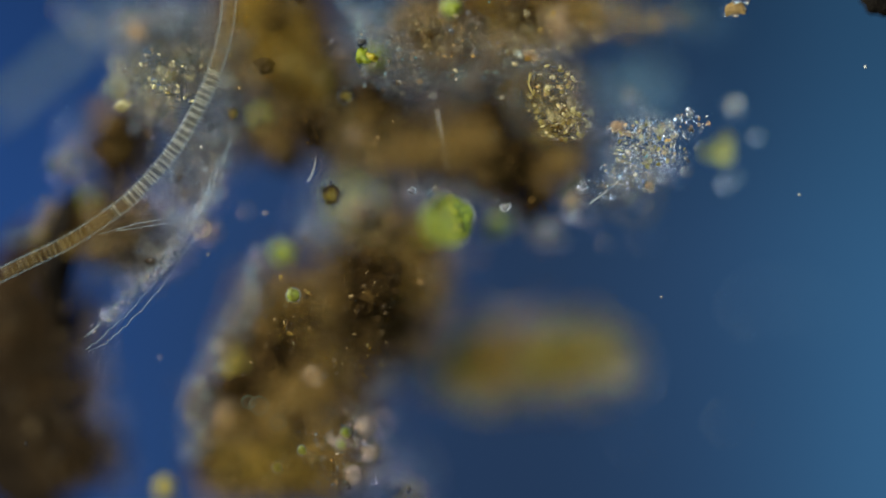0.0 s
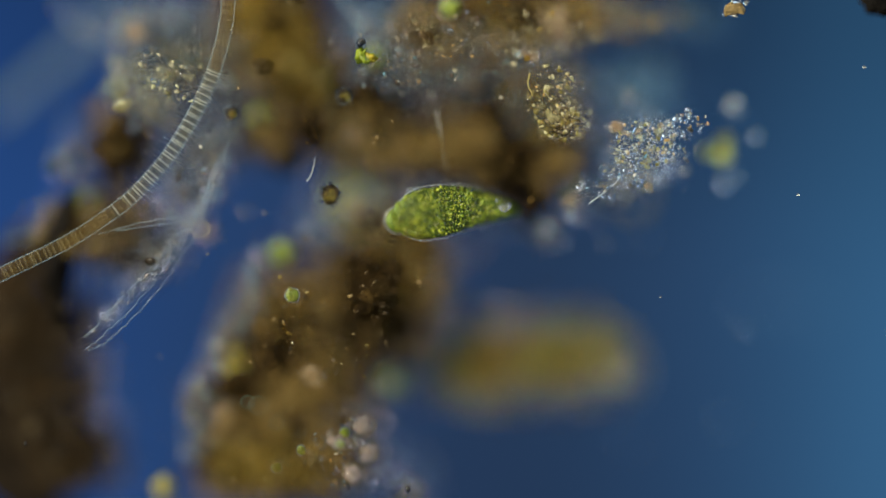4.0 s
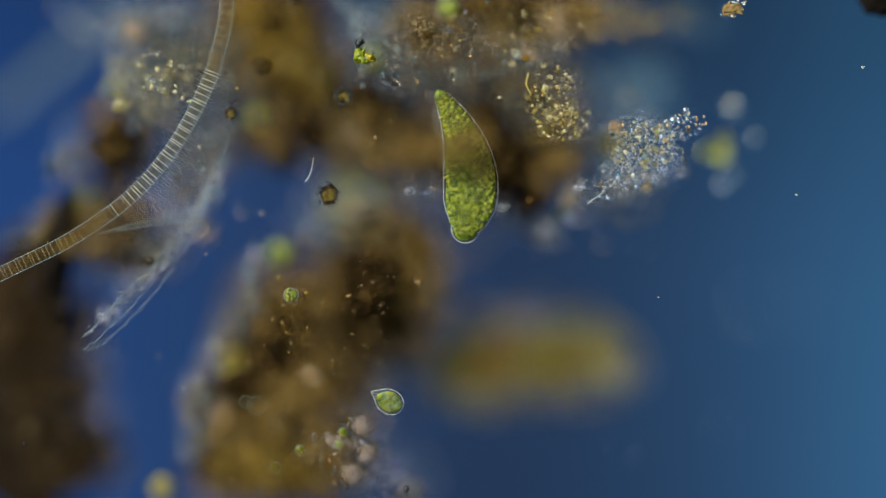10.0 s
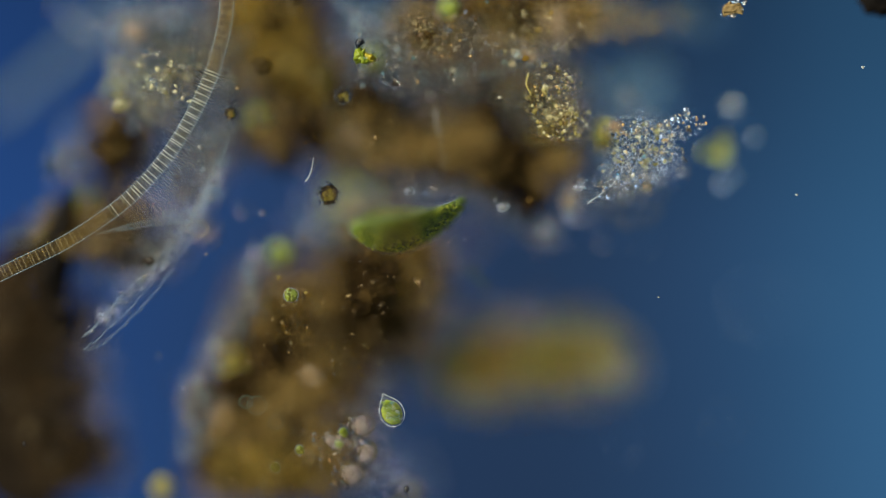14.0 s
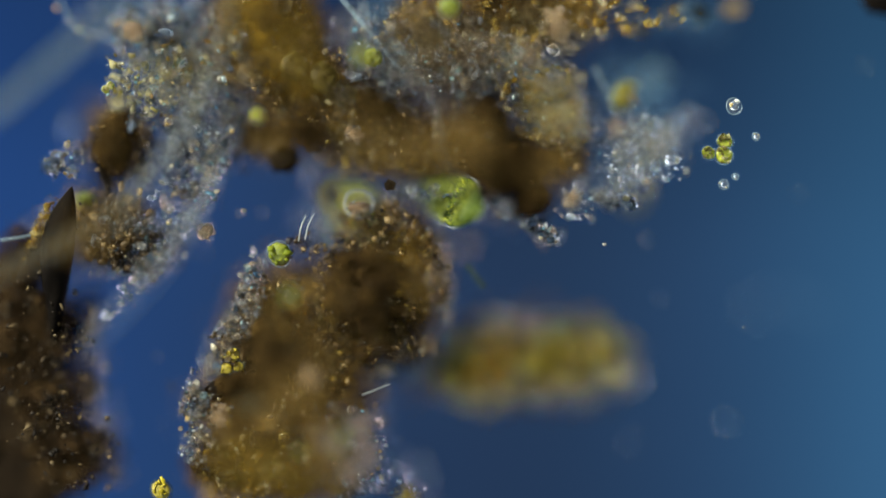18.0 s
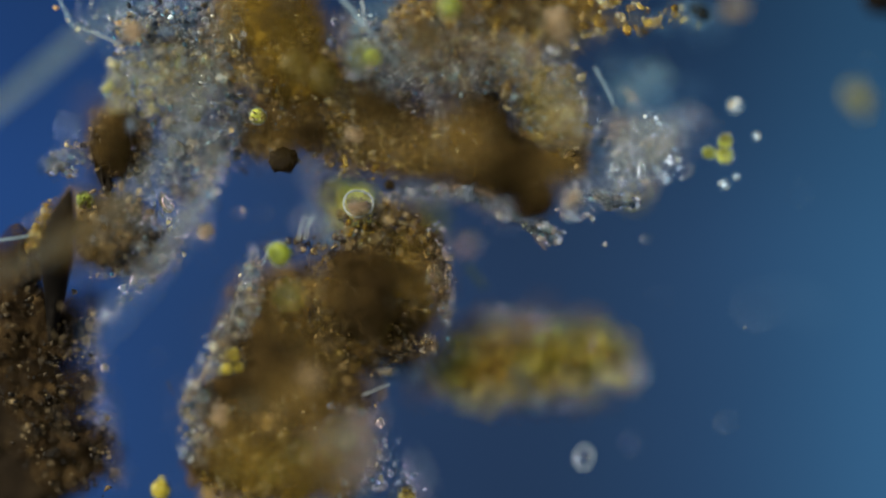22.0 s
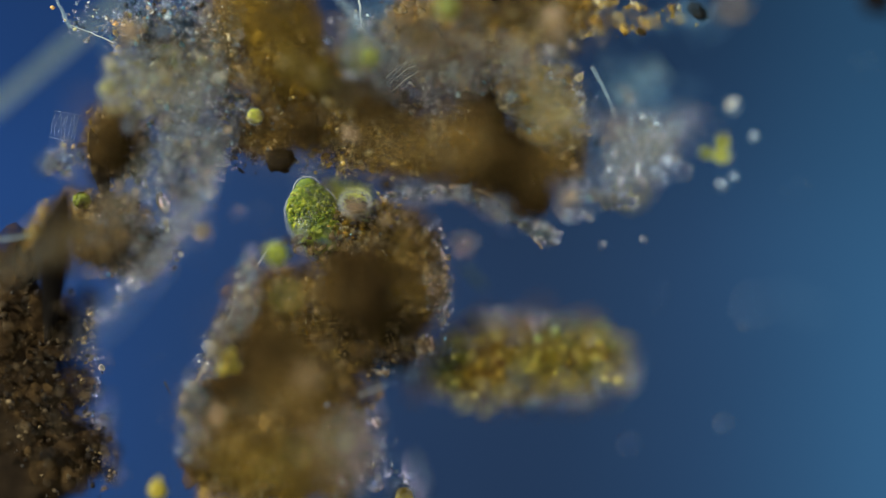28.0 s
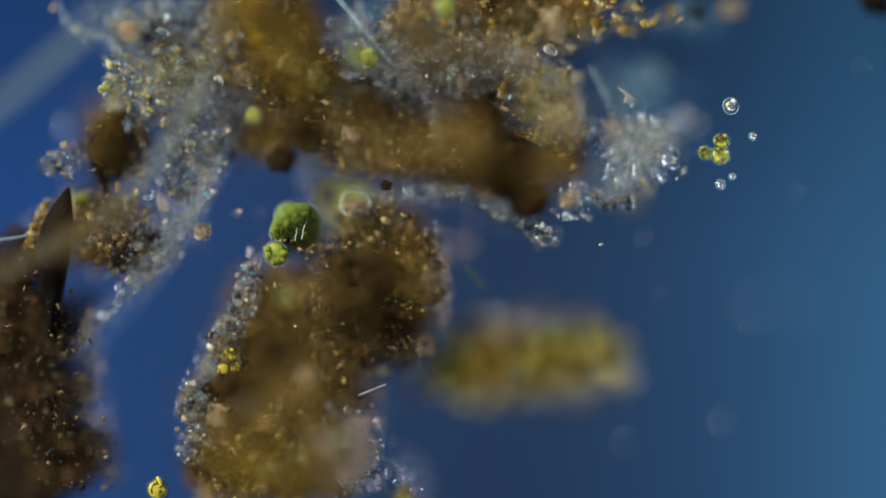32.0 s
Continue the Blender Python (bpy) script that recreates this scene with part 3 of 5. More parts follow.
LOWER = [(640, 530, 95, 105, 0), (510, 600, 100, 105, 10), (460, 720, 105, 75, 0), (450, 820, 105, 60, 0), (570, 740, 80, 100, 0)]
lower = clump("lower_detritus_clump", "brown clump of detritus with a granular pale rim", at(540, 640, -0.05), [
    (150, [(645, 540, 82, 98, 0)], -0.02, 0.05, 14, 42, UMBER), (150, [(650, 550, 95, 105, 0)], -0.11, 0.05, 14, 42, UMBER), (70, [(590, 560, 110, 120, 20)], 0.01, 0.05, 12, 34, HAZE),
    (170, [(500, 610, 85, 95, 25)], -0.09, 0.05, 14, 40, UMBER), (50, [(490, 570, 80, 80, 25)], -0.03, 0.05, 12, 34, HAZE), (60, [(445, 570, 56, 104, 15)], -0.09, 0.04, 8, 22, HAZE), (46, [(385, 715, 58, 50, 0)], -0.09, 0.04, 8, 22, HAZE), (130, [(540, 690, 95, 75, 0)], -0.04, 0.06, 14, 40, HAZE),
    (120, [(450, 740, 85, 58, 0)], -0.10, 0.04, 12, 36, HAZE), (220, [(465, 825, 100, 55, 0)], -0.06, 0.05, 12, 40, OLIVE), (50, [(380, 825, 50, 40, 0)], -0.05, 0.04, 10, 30, UMBER),
    (18, [(620, 790, 90, 90, 0)], -0.07, 0.05, 12, 40, PALE), (60, [(585, 800, 80, 80, 0)], -0.07, 0.05, 9, 24, HAZE), (26, [(660, 850, 90, 40, 10)], -0.07, 0.04, 12, 36, PALE), (40, [(560, 840, 80, 40, 0)], -0.09, 0.04, 12, 32, OLIVE),
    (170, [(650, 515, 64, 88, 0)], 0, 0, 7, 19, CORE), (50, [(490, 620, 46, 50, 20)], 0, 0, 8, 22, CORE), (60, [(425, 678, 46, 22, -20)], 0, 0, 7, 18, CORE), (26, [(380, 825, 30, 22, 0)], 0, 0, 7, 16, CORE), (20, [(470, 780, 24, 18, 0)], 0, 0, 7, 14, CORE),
    (40, [(700, 425, 50, 36, 0)], -0.10, 0.03, 10, 30, OLIVE), (30, [(610, 410, 60, 50, 0)], -0.06, 0.05, 12, 34, PALE), (70, [(745, 500, 40, 85, 0)], -0.08, 0.03, 10, 30, HAZE), (40, [(700, 640, 60, 40, -20)], -0.06, 0.04, 12, 34, PALE),
], [
    ("brown_grit", 1900, LOWER, -0.052, 0.024, 1.2, 4.0, CRUMB, 0.65), ("ochre_grit", 260, LOWER, -0.05, 0.03, 1.3, 4.4, OCHRE, 0.5), ("golden_grit", 500, [(450, 820, 100, 55, 0)], -0.05, 0.02, 2, 8, OCHRE, 0),
    ("rim_grit", 650, [(440, 530, 22, 80, 12), (390, 610, 20, 50, 15), (345, 715, 26, 42, 0), (350, 790, 30, 40, -10)], -0.058, 0.012, 1.6, 5, GLASSY, 0),
    ("flank_grit", 520, [(785, 500, 14, 70, -5), (720, 620, 50, 20, -20), (755, 440, 20, 50, -20)], -0.079, 0.012, 1.4, 4.4, CRUMB, 0),
    ("pale_grit", 280, [(620, 800, 70, 70, 0), (690, 850, 70, 26, 20), (620, 740, 50, 40, 0)], -0.055, 0.03, 2, 6, GLASSY, 0),
    ("top_grit", 220, [(560, 440, 90, 22, 0), (690, 400, 50, 40, 0)], -0.07, 0.03, 2, 6, CRUMB, 0), ("front_grit", 200, [(650, 510, 60, 80, 0), (500, 590, 60, 60, 0), (480, 730, 90, 60, 0), (450, 830, 90, 36, 0)], -0.005, 0.008, 1.0, 2.8, CRUMB, 0), ("front_golden_grit", 130, [(620, 640, 60, 40, 0), (450, 830, 90, 36, 0), (520, 560, 40, 60, 0)], -0.005, 0.008, 1.0, 2.8, OCHRE, 0),
], [
    (180, [(440, 530, 18, 75, 12), (390, 610, 16, 48, 15), (345, 715, 22, 38, 0), (350, 790, 24, 36, -10)], -0.058, 0.008, 3, 8, GLASSY), (50, LOWER, -0.055, 0.01, 3, 8, OCHRE),
    (70, [(788, 500, 12, 66, -5), (730, 618, 44, 18, -20)], -0.079, 0.008, 3, 7, GLASSY), (34, [(620, 800, 45, 50, 0), (330, 855, 22, 24, 0)], -0.006, 0.010, 2, 5, GLASSY),
], (), "detritus", [
    (300, [(440, 530, 26, 80, 12), (360, 700, 34, 70, 0), (620, 810, 70, 70, 0)], -0.056, 5, 17, SPARK), (120, [(730, 480, 40, 80, 0)], -0.056, 5, 13, OCHRE), (140, LOWER, -0.056, 4, 11, CRUMB), (240, LOWER, -0.079, 5, 16, OCHRE), (160, [(780, 500, 24, 80, -5), (400, 620, 40, 90, 20)], -0.079, 5, 17, SPARK), (34, [(600, 800, 60, 60, 0), (570, 800, 50, 50, 0)], -0.006, 9, 26, SPARK), (150, [(738, 42, 24, 18, 20), (762, 64, 20, 22, 0)], -0.003, 3, 9, CRUMB),
])

haze_over(lower, [(34, 600, 785, 70, 80, -0.032, MIST), (16, 560, 830, 70, 50, -0.030, GILT)])

clump("dark_detritus_bank", "black-brown opaque bank of packed detritus with a crumbly edge", at(60, 660, -0.08), [
    (240, [(55, 640, 85, 160, 5)], -0.06, 0.05, 14, 44, SOOT), (110, [(110, 800, 85, 80, 0)], -0.10, 0.04, 12, 40, SOOT), (50, [(20, 500, 45, 70, 0)], -0.05, 0.04, 12, 36, SOOT), (12, [(40, 440, 24, 40, 20)], -0.06, 0.03, 8, 22, UMBER),
], [
    ("brown_grit", 700, [(60, 640, 70, 170, 0), (120, 660, 44, 140, 5), (120, 800, 80, 80, 0)], -0.09, 0.03, 1.4, 4.5, SOOTY, 0),
    ("edge_grit", 160, [(160, 640, 12, 110, 3), (190, 800, 20, 60, -10)], -0.10, 0.012, 2, 6, CRUMB, 0),
], [
    (60, [(158, 640, 12, 110, 3), (190, 800, 20, 60, -10)], -0.082, 0.010, 2, 6, CRUMB), (60, [(160, 660, 12, 120, 3), (190, 800, 16, 60, -10)], -0.12, 0.012, 3, 8, GLASSY),
], [
    (0, 650, -0.11, 100, 190, 26, DARK, 0), (40, 810, -0.12, 110, 110, 26, DARK, 0),
])

clump("brown_flake", "brown crumbly flake of plant matter with a dark crease", at(205, 260, -0.08), [
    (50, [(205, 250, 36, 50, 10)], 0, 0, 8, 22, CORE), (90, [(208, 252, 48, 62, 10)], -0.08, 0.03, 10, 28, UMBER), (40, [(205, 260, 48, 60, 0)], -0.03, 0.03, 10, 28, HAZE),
], [
    ("brown_grit", 500, [(215, 255, 52, 66, 10)], -0.08, 0.015, 1.6, 6, CRUMB, 0.3), ("clear_grit", 110, [(115, 285, 36, 28, 0)], -0.06, 0.012, 2, 6, GLASSY, 0),
], [
    (36, [(116, 285, 36, 28, 0), (258, 280, 10, 40, 0)], -0.058, 0.01, 3, 7, GLASSY),
], [
    (180, 290, -0.079, 13, 58, 18, BLACK, -12),
])
clump("ochre_flake", "pale ochre flake of loose detritus", at(200, 400, -0.07), [
    (80, [(190, 400, 65, 55, 0)], -0.05, 0.04, 10, 34, HAZE), (60, [(230, 430, 70, 50, 0)], -0.075, 0.03, 10, 34, PALE),
], [
    ("brown_grit", 900, [(190, 400, 65, 65, 0), (240, 440, 70, 45, 0)], -0.075, 0.02, 1.6, 7, CRUMB, 0), ("clear_grit", 500, [(250, 430, 70, 60, 0)], -0.08, 0.02, 2, 6, GLASSY, 0),
], [
    (70, [(230, 460, 80, 36, 0)], -0.079, 0.01, 3, 7, GLASSY), (40, [(220, 450, 80, 40, 0)], -0.079, 0.01, 3, 7, OCHRE),
])
clump("pale_slime_veil", "hazy pale veil of slime dotted with yellow drops", at(280, 130, -0.05), [
    (80, [(310, 120, 100, 110, 0)], -0.09, 0.04, 14, 46, PALE), (50, [(260, 60, 90, 60, 0)], -0.04, 0.04, 14, 44, PALE), (70, [(330, 260, 60, 100, 15)], -0.08, 0.03, 12, 38, PALE), (24, [(370, 90, 60, 90, 0)], -0.11, 0.03, 12, 38, HAZE),
], [
    ("yellow_grit", 70, [(250, 160, 60, 50, 0), (230, 130, 40, 50, 0)], -0.046, 0.014, 2, 6, GOLD, 0), ("clear_grit", 700, [(290, 150, 90, 90, 0), (340, 300, 60, 100, 20)], -0.06, 0.025, 1.6, 6, GLASSY, 0),
    ("ochre_grit", 60, [(300, 130, 100, 100, 0), (380, 120, 50, 110, 0)], -0.07, 0.03, 2, 6, OCHRE, 0),
], [
    (26, [(255, 165, 50, 45, 0), (215, 140, 30, 40, 0)], -0.045, 0.014, 3, 7, GOLD), (160, [(260, 160, 70, 70, 0), (350, 300, 40, 90, 20)], -0.055, 0.012, 3, 8, GLASSY), (60, [(240, 60, 26, 30, 0), (330, 40, 60, 40, 0)], -0.079, 0.008, 3, 8, GLASSY), (50, [(300, 140, 60, 50, 0)], -0.006, 0.008, 2, 5, GOLD),
], (), "detritus", [
    (420, [(260, 150, 70, 80, 0), (360, 310, 34, 90, 20), (380, 150, 30, 60, 0)], -0.055, 5, 21, SPARK), (60, [(280, 140, 80, 80, 0)], -0.055, 5, 16, OCHRE), (300, [(330, 200, 90, 150, 0)], -0.079, 5, 21, SPARK),
])
clump("pale_right_veil", "hazy bluish veil of slime with clear mineral grains", at(1120, 260, -0.03), [
    (20, [(1100, 270, 90, 80, 0)], -0.08, 0.03, 12, 44, PALE), (30, [(1130, 150, 80, 60, 20)], -0.12, 0.03, 14, 46, PALE), (40, [(960, 170, 90, 70, 0)], -0.06, 0.04, 12, 40, PALE),
], [
    ("bright_grit", 200, [(1145, 255, 75, 50, 0), (1205, 225, 42, 26, -25), (1080, 320, 60, 30, -10)], -0.002, 0.007, 1.4, 4, GLASSY, 0), ("yellow_grit", 220, [(980, 180, 50, 60, 10), (1000, 220, 40, 30, 0), (1140, 260, 60, 40, 0)], -0.004, 0.008, 1.3, 3.6, GOLD, 0),
    ("deep_grit", 130, [(1110, 260, 80, 80, -30), (1010, 360, 50, 36, 0), (1160, 290, 60, 36, 0)], -0.052, 0.014, 2, 6, GLASSY, 0), ("olive_grit", 420, [(960, 180, 75, 75, 0), (920, 130, 60, 50, 0), (985, 230, 60, 40, 0)], -0.06, 0.03, 2, 6, OCHRE, 0),
    ("tip_grit", 220, [(960, 410, 34, 16, 25), (1090, 355, 40, 12, 10)], -0.066, 0.01, 2, 6, GLASSY, 0),
], [
    (70, [(1145, 255, 70, 46, 0), (1208, 222, 40, 24, -25), (1080, 315, 50, 26, -10)], -0.001, 0.005, 2.4, 5.5, GLASSY), (60, [(985, 180, 40, 50, 10), (1000, 225, 40, 26, 0)], -0.002, 0.006, 1.8, 3.6, GOLD), (60, [(975, 170, 50, 60, 10), (1000, 225, 45, 30, 0)], -0.003, 0.006, 2, 6, GLASSY), (22, [(1150, 255, 60, 40, 0)], -0.001, 0.005, 2, 4.5, GOLD), (40, [(1145, 255, 64, 40, 0), (1208, 222, 38, 22, -25)], 0.001, 0.004, 1.8, 4.0, GLINT), (30, [(985, 180, 44, 54, 10), (800, 70, 60, 34, 0)], 0.0, 0.004, 1.6, 3.6, GLINT), (90, [(700, 100, 50, 50, 0), (300, 130, 70, 60, 0)], -0.003, 0.006, 2, 5.5, GLASSY),
    (70, [(1120, 265, 70, 70, -30), (1170, 295, 50, 30, 0), (1015, 365, 40, 30, 0)], -0.058, 0.012, 2, 6, GLASSY), (50, [(962, 412, 32, 14, 25), (1090, 355, 40, 10, 10)], -0.066, 0.008, 3, 8, GLASSY),
], (), "detritus", [
    (170, [(1110, 250, 70, 60, -30), (1160, 290, 50, 36, 0), (960, 170, 80, 70, 0)], -0.054, 5, 21, SPARK), (90, [(1080, 320, 50, 26, -20), (1150, 250, 70, 44, 0), (1205, 225, 40, 24, -25)], -0.002, 4, 13, SPARK), (60, [(690, 110, 50, 50, 0), (620, 60, 40, 40, 0)], -0.004, 4, 14, SPARK), (220, [(970, 190, 80, 70, 0), (880, 130, 110, 40, 0)], -0.079, 5, 21, SPARK),
])

clump("fibrous_deep_veil", "tangled glassy fibres and crumbs deep in the drop", at(330, 120, -0.079), [
    (30, [(300, 110, 90, 90, 0)], -0.10, 0.02, 12, 34, PALE),
], [
    ("clear_grit", 900, [(250, 50, 60, 50, 0), (340, 60, 90, 60, 0), (400, 170, 50, 110, 0), (330, 250, 60, 70, 0)], -0.079, 0.006, 1.6, 6, GLASSY, 0),
    ("brown_grit", 420, [(450, 260, 40, 40, 0), (640, 270, 80, 40, 0), (660, 400, 70, 50, 0), (700, 220, 60, 40, 0)], -0.082, 0.006, 2, 6, CRUMB, 0),
    ("ochre_grit", 420, [(640, 260, 90, 50, 0), (660, 390, 60, 50, 0), (320, 110, 40, 40, 0), (980, 190, 50, 50, 0)], -0.082, 0.006, 2, 6, OCHRE, 0),
    ("edge_grit", 420, [(800, 110, 110, 40, 0), (700, 110, 50, 60, 0), (970, 190, 60, 60, 0)], -0.084, 0.006, 2, 6, GLASSY, 0),
], [
    (120, [(235, 55, 30, 30, 0), (320, 60, 90, 50, 0), (400, 200, 30, 90, 0)], -0.079, 0.006, 3, 8, GLASSY), (60, [(640, 260, 90, 40, 0), (660, 400, 60, 40, 0)], -0.080, 0.006, 3, 8, OCHRE), (70, [(780, 490, 20, 70, -5), (1090, 355, 40, 12, 8)], -0.079, 0.005, 3, 8, GLASSY),
    (60, [(640, 40, 40, 30, 0), (615, 95, 30, 20, 0), (880, 60, 60, 30, 0)], -0.128, 0.006, 3, 8, GLASSY), (50, [(600, 400, 30, 30, 0), (440, 540, 24, 60, 20)], -0.128, 0.006, 3, 7, CRUMB),
], (), "detritus", [
    (420, [(250, 50, 70, 60, 0), (350, 60, 90, 60, 0), (410, 200, 40, 100, 0), (330, 260, 60, 70, 0), (230, 440, 90, 50, 0)], -0.079, 5, 19, SPARK), (420, [(640, 250, 130, 70, 0), (660, 400, 70, 50, 0), (470, 60, 90, 90, 0)], -0.079, 5, 14, OCHRE), (420, [(600, 230, 150, 70, 0), (800, 250, 120, 60, 0), (620, 560, 120, 120, 0), (460, 760, 90, 90, 0)], -0.079, 5, 14, CRUMB), (160, [(560, 190, 120, 60, 0), (740, 230, 90, 50, 0), (680, 420, 70, 40, 0)], -0.079, 5, 12, SPARK), (200, [(800, 120, 120, 40, 0), (960, 190, 70, 60, 0)], -0.079, 5, 17, SPARK),
    (120, [(780, 480, 26, 90, -5), (1090, 350, 50, 16, 8), (390, 620, 30, 90, 20)], -0.079, 5, 14, SPARK), (110, [(880, 365, 60, 14, 25), (560, 330, 20, 30, 0)], -0.128, 5, 11, SPARK),
])

# the yellow-brown pellet
clump("faecal_pellet", "oval yellow-brown pellet speckled with green cells", at(940, 640, -0.13), [
    (170, [(860, 645, 94, 72, 0)], -0.152, 0.012, 10, 26, PELLET), (150, [(862, 650, 56, 42, 0)], -0.140, 0.006, 8, 19, RUST), (50, [(1030, 628, 40, 30, 0)], -0.140, 0.006, 7, 15, RUST), (70, [(865, 650, 50, 38, 0)], -0.119, 0.003, 5, 13, RUST), (16, [(1040, 630, 34, 22, 0)], -0.119, 0.003, 5, 11, RUST), (130, [(1030, 640, 92, 58, 3)], -0.152, 0.012, 10, 24, PELLET), (120, [(945, 642, 120, 74, 0)], -0.154, 0.012, 10, 26, PELLET), (26, [(990, 660, 110, 45, 0)], -0.125, 0.012, 10, 26, PALE),
], [
    ("ochre_grit", 1900, [(850, 642, 92, 74, 0), (930, 645, 100, 74, 0), (1025, 640, 92, 60, 0), (1095, 655, 40, 34, 0)], -0.129, 0.009, 1.3, 4.2, AMBERY, 0), ("top_grit", 170, [(860, 645, 86, 60, 0), (1030, 632, 80, 50, 0)], -0.100, 0.005, 1.3, 3.6, AMBERY, 0), ("dark_grit", 260, [(860, 648, 70, 52, 0), (1040, 640, 50, 36, 0)], -0.129, 0.008, 1.6, 5, CRUMB, 0), ("green_grit", 260, [(800, 650, 36, 50, 0), (1030, 620, 80, 48, 0)], -0.127, 0.009, 1.6, 5, LEAFY, 0),
    ("clear_grit", 560, [(940, 650, 172, 72, 2), (920, 568, 80, 16, 0), (990, 690, 100, 26, -5), (1110, 660, 34, 30, 0), (725, 645, 34, 16, -40)], -0.13, 0.012, 1.6, 5, GLASSY, 0.4),
], [
    (110, [(920, 568, 80, 14, 0), (990, 690, 100, 24, -5), (1110, 660, 34, 30, 0), (725, 645, 34, 16, -40), (785, 690, 30, 20, 30), (1010, 665, 60, 30, 0)], -0.13, 0.01, 3, 8, GLASSY), (36, [(860, 645, 76, 52, 0), (1030, 636, 70, 42, 0)], -0.118, 0.008, 3, 8, AMBERY),
], (), "pellet", [
    (220, [(930, 570, 90, 18, 0), (1000, 685, 110, 26, -5), (1100, 650, 40, 40, 0), (725, 645, 40, 18, -40)], -0.13, 5, 16, SPARK), (160, [(940, 640, 160, 60, 0)], -0.116, 5, 14, AMBERY),
])


# ---- the black splinter ----
def splinter():
    ob = thing("black_splinter", at(100, 430, -0.05), "sharp black splinter of charred plant matter", "splinter")
    pts = [at(x, y, z) - ob.location for x, y, z in ((128, 330, -0.05), (116, 372, -0.05), (104, 420, -0.052), (99, 470, -0.056), (97, 530, -0.064), (88, 610, -0.082))]
    part("blade", tube_bm(curve_points(pts, 30), [0.0008 + 0.029 * math.sin(math.pi * (i / 31) ** 0.85) ** 1.15 for i in range(30)], 10), BLACK, ob)
    lump("brown_bark", 60, 455, -0.085, 26, 56, 12, DARK, ob, 18)
    grains("grit", spread(110, [(72, 400, 12, 60, 28)], -0.06, 0.008), sizes(110, 2, 5), OCHRE, ob)


splinter()


# ---- chains of cells ----
def chain(name, label, ctrl, width, pitch, z, cell_mat, wall_mat, beaded=False):
    ob = thing(name, at(*ctrl[len(ctrl) // 2], z), label, "algal filament")
    pts = curve_points([at(x, y, z) - ob.location for x, y in ctrl], 400)
    cut = [0.0]
    for a, b in zip(pts, pts[1:]):
        cut.append(cut[-1] + (b - a).length)
    count = int(cut[-1] / (pitch / 1000))
    disc = tube_bm([Vector((x * pitch / 1000, 0, 0)) for x in (-0.42, -0.36, 0, 0.36, 0.42)], [width / 2000 * k for k in ((0.62, 0.88, 1.0, 0.88, 0.62) if beaded else (0.80, 0.93, 0.97, 0.93, 0.80))], 14)
    cell = bpy.data.meshes.new("cell")
    disc.to_mesh(cell)
    disc.free()
    ring = tube_bm([Vector((x * pitch / 1000, 0, 0)) for x in ((-0.06, 0, 0.06) if beaded else (-0.045, 0, 0.045))], [width / 2000 * k for k in ((0.86, 0.9, 0.86) if beaded else (0.97, 1.0, 0.97))], 14)
    wall = bpy.data.meshes.new("cross_wall")
    ring.to_mesh(wall)
    ring.free()
    brown_cell, brown_wall = cell.copy(), wall.copy()
    for i in range(count):
        for me, mat, nm, off in ((cell, cell_mat, "cell", 0.5), (wall, wall_mat, "cross_wall", 0.0)):
            d = (i + off) / count * cut[-1]
            if not beaded:
                d += 0.0022 * math.sin(i * 2.1) * (off == 0)
                if not 0.19 + 0.03 * math.sin(i) < i / count < 0.60 + 0.03 * math.sin(i * 1.7):
                    mat, me = (TAN, brown_cell) if nm == "cell" else (STRIA, brown_wall)
            k = min(max(int(np.searchsorted(cut, d)), 1), 399)
            o = part(nm, me, mat, ob)
            t = pts[k] - pts[k - 1]
            o.matrix_local = Matrix.Translation(pts[k]) @ t.to_track_quat("X", "Z").to_matrix().to_4x4() @ Matrix.Diagonal((1, 1, 0.3, 1))
    side = Vector((0, 0, 1))
    for s, nm in () if beaded else ((1, "sheath_edge"), (-1, "sheath_edge")):
        line = [p + side.cross((pts[min(i + 1, 399)] - pts[max(i - 1, 0)]).normalized()) * s * width / 2000 for i, p in enumerate(pts)]
        part(nm, tube_bm(line[::6], [0.0008] * len(line[::6]), 6), BLUE, ob, "thin clear sheath")


chain("striped_algal_filament", "long curved filament of pale cells with bright cross walls",
      [(402, -20), (398, 40), (378, 120), (345, 195), (300, 270), (240, 340), (180, 388), (110, 432), (20, 476), (-30, 500)], 24, 9.2, 0.0, CELLS, WALLS)
chain("deep_algal_filament", "straight bluish filament of beaded cells lying deep in the water",
      [(-30, 205), (60, 130), (130, 70), (235, -20)], 30, 13, -0.142, TEAL, SHADE, True)


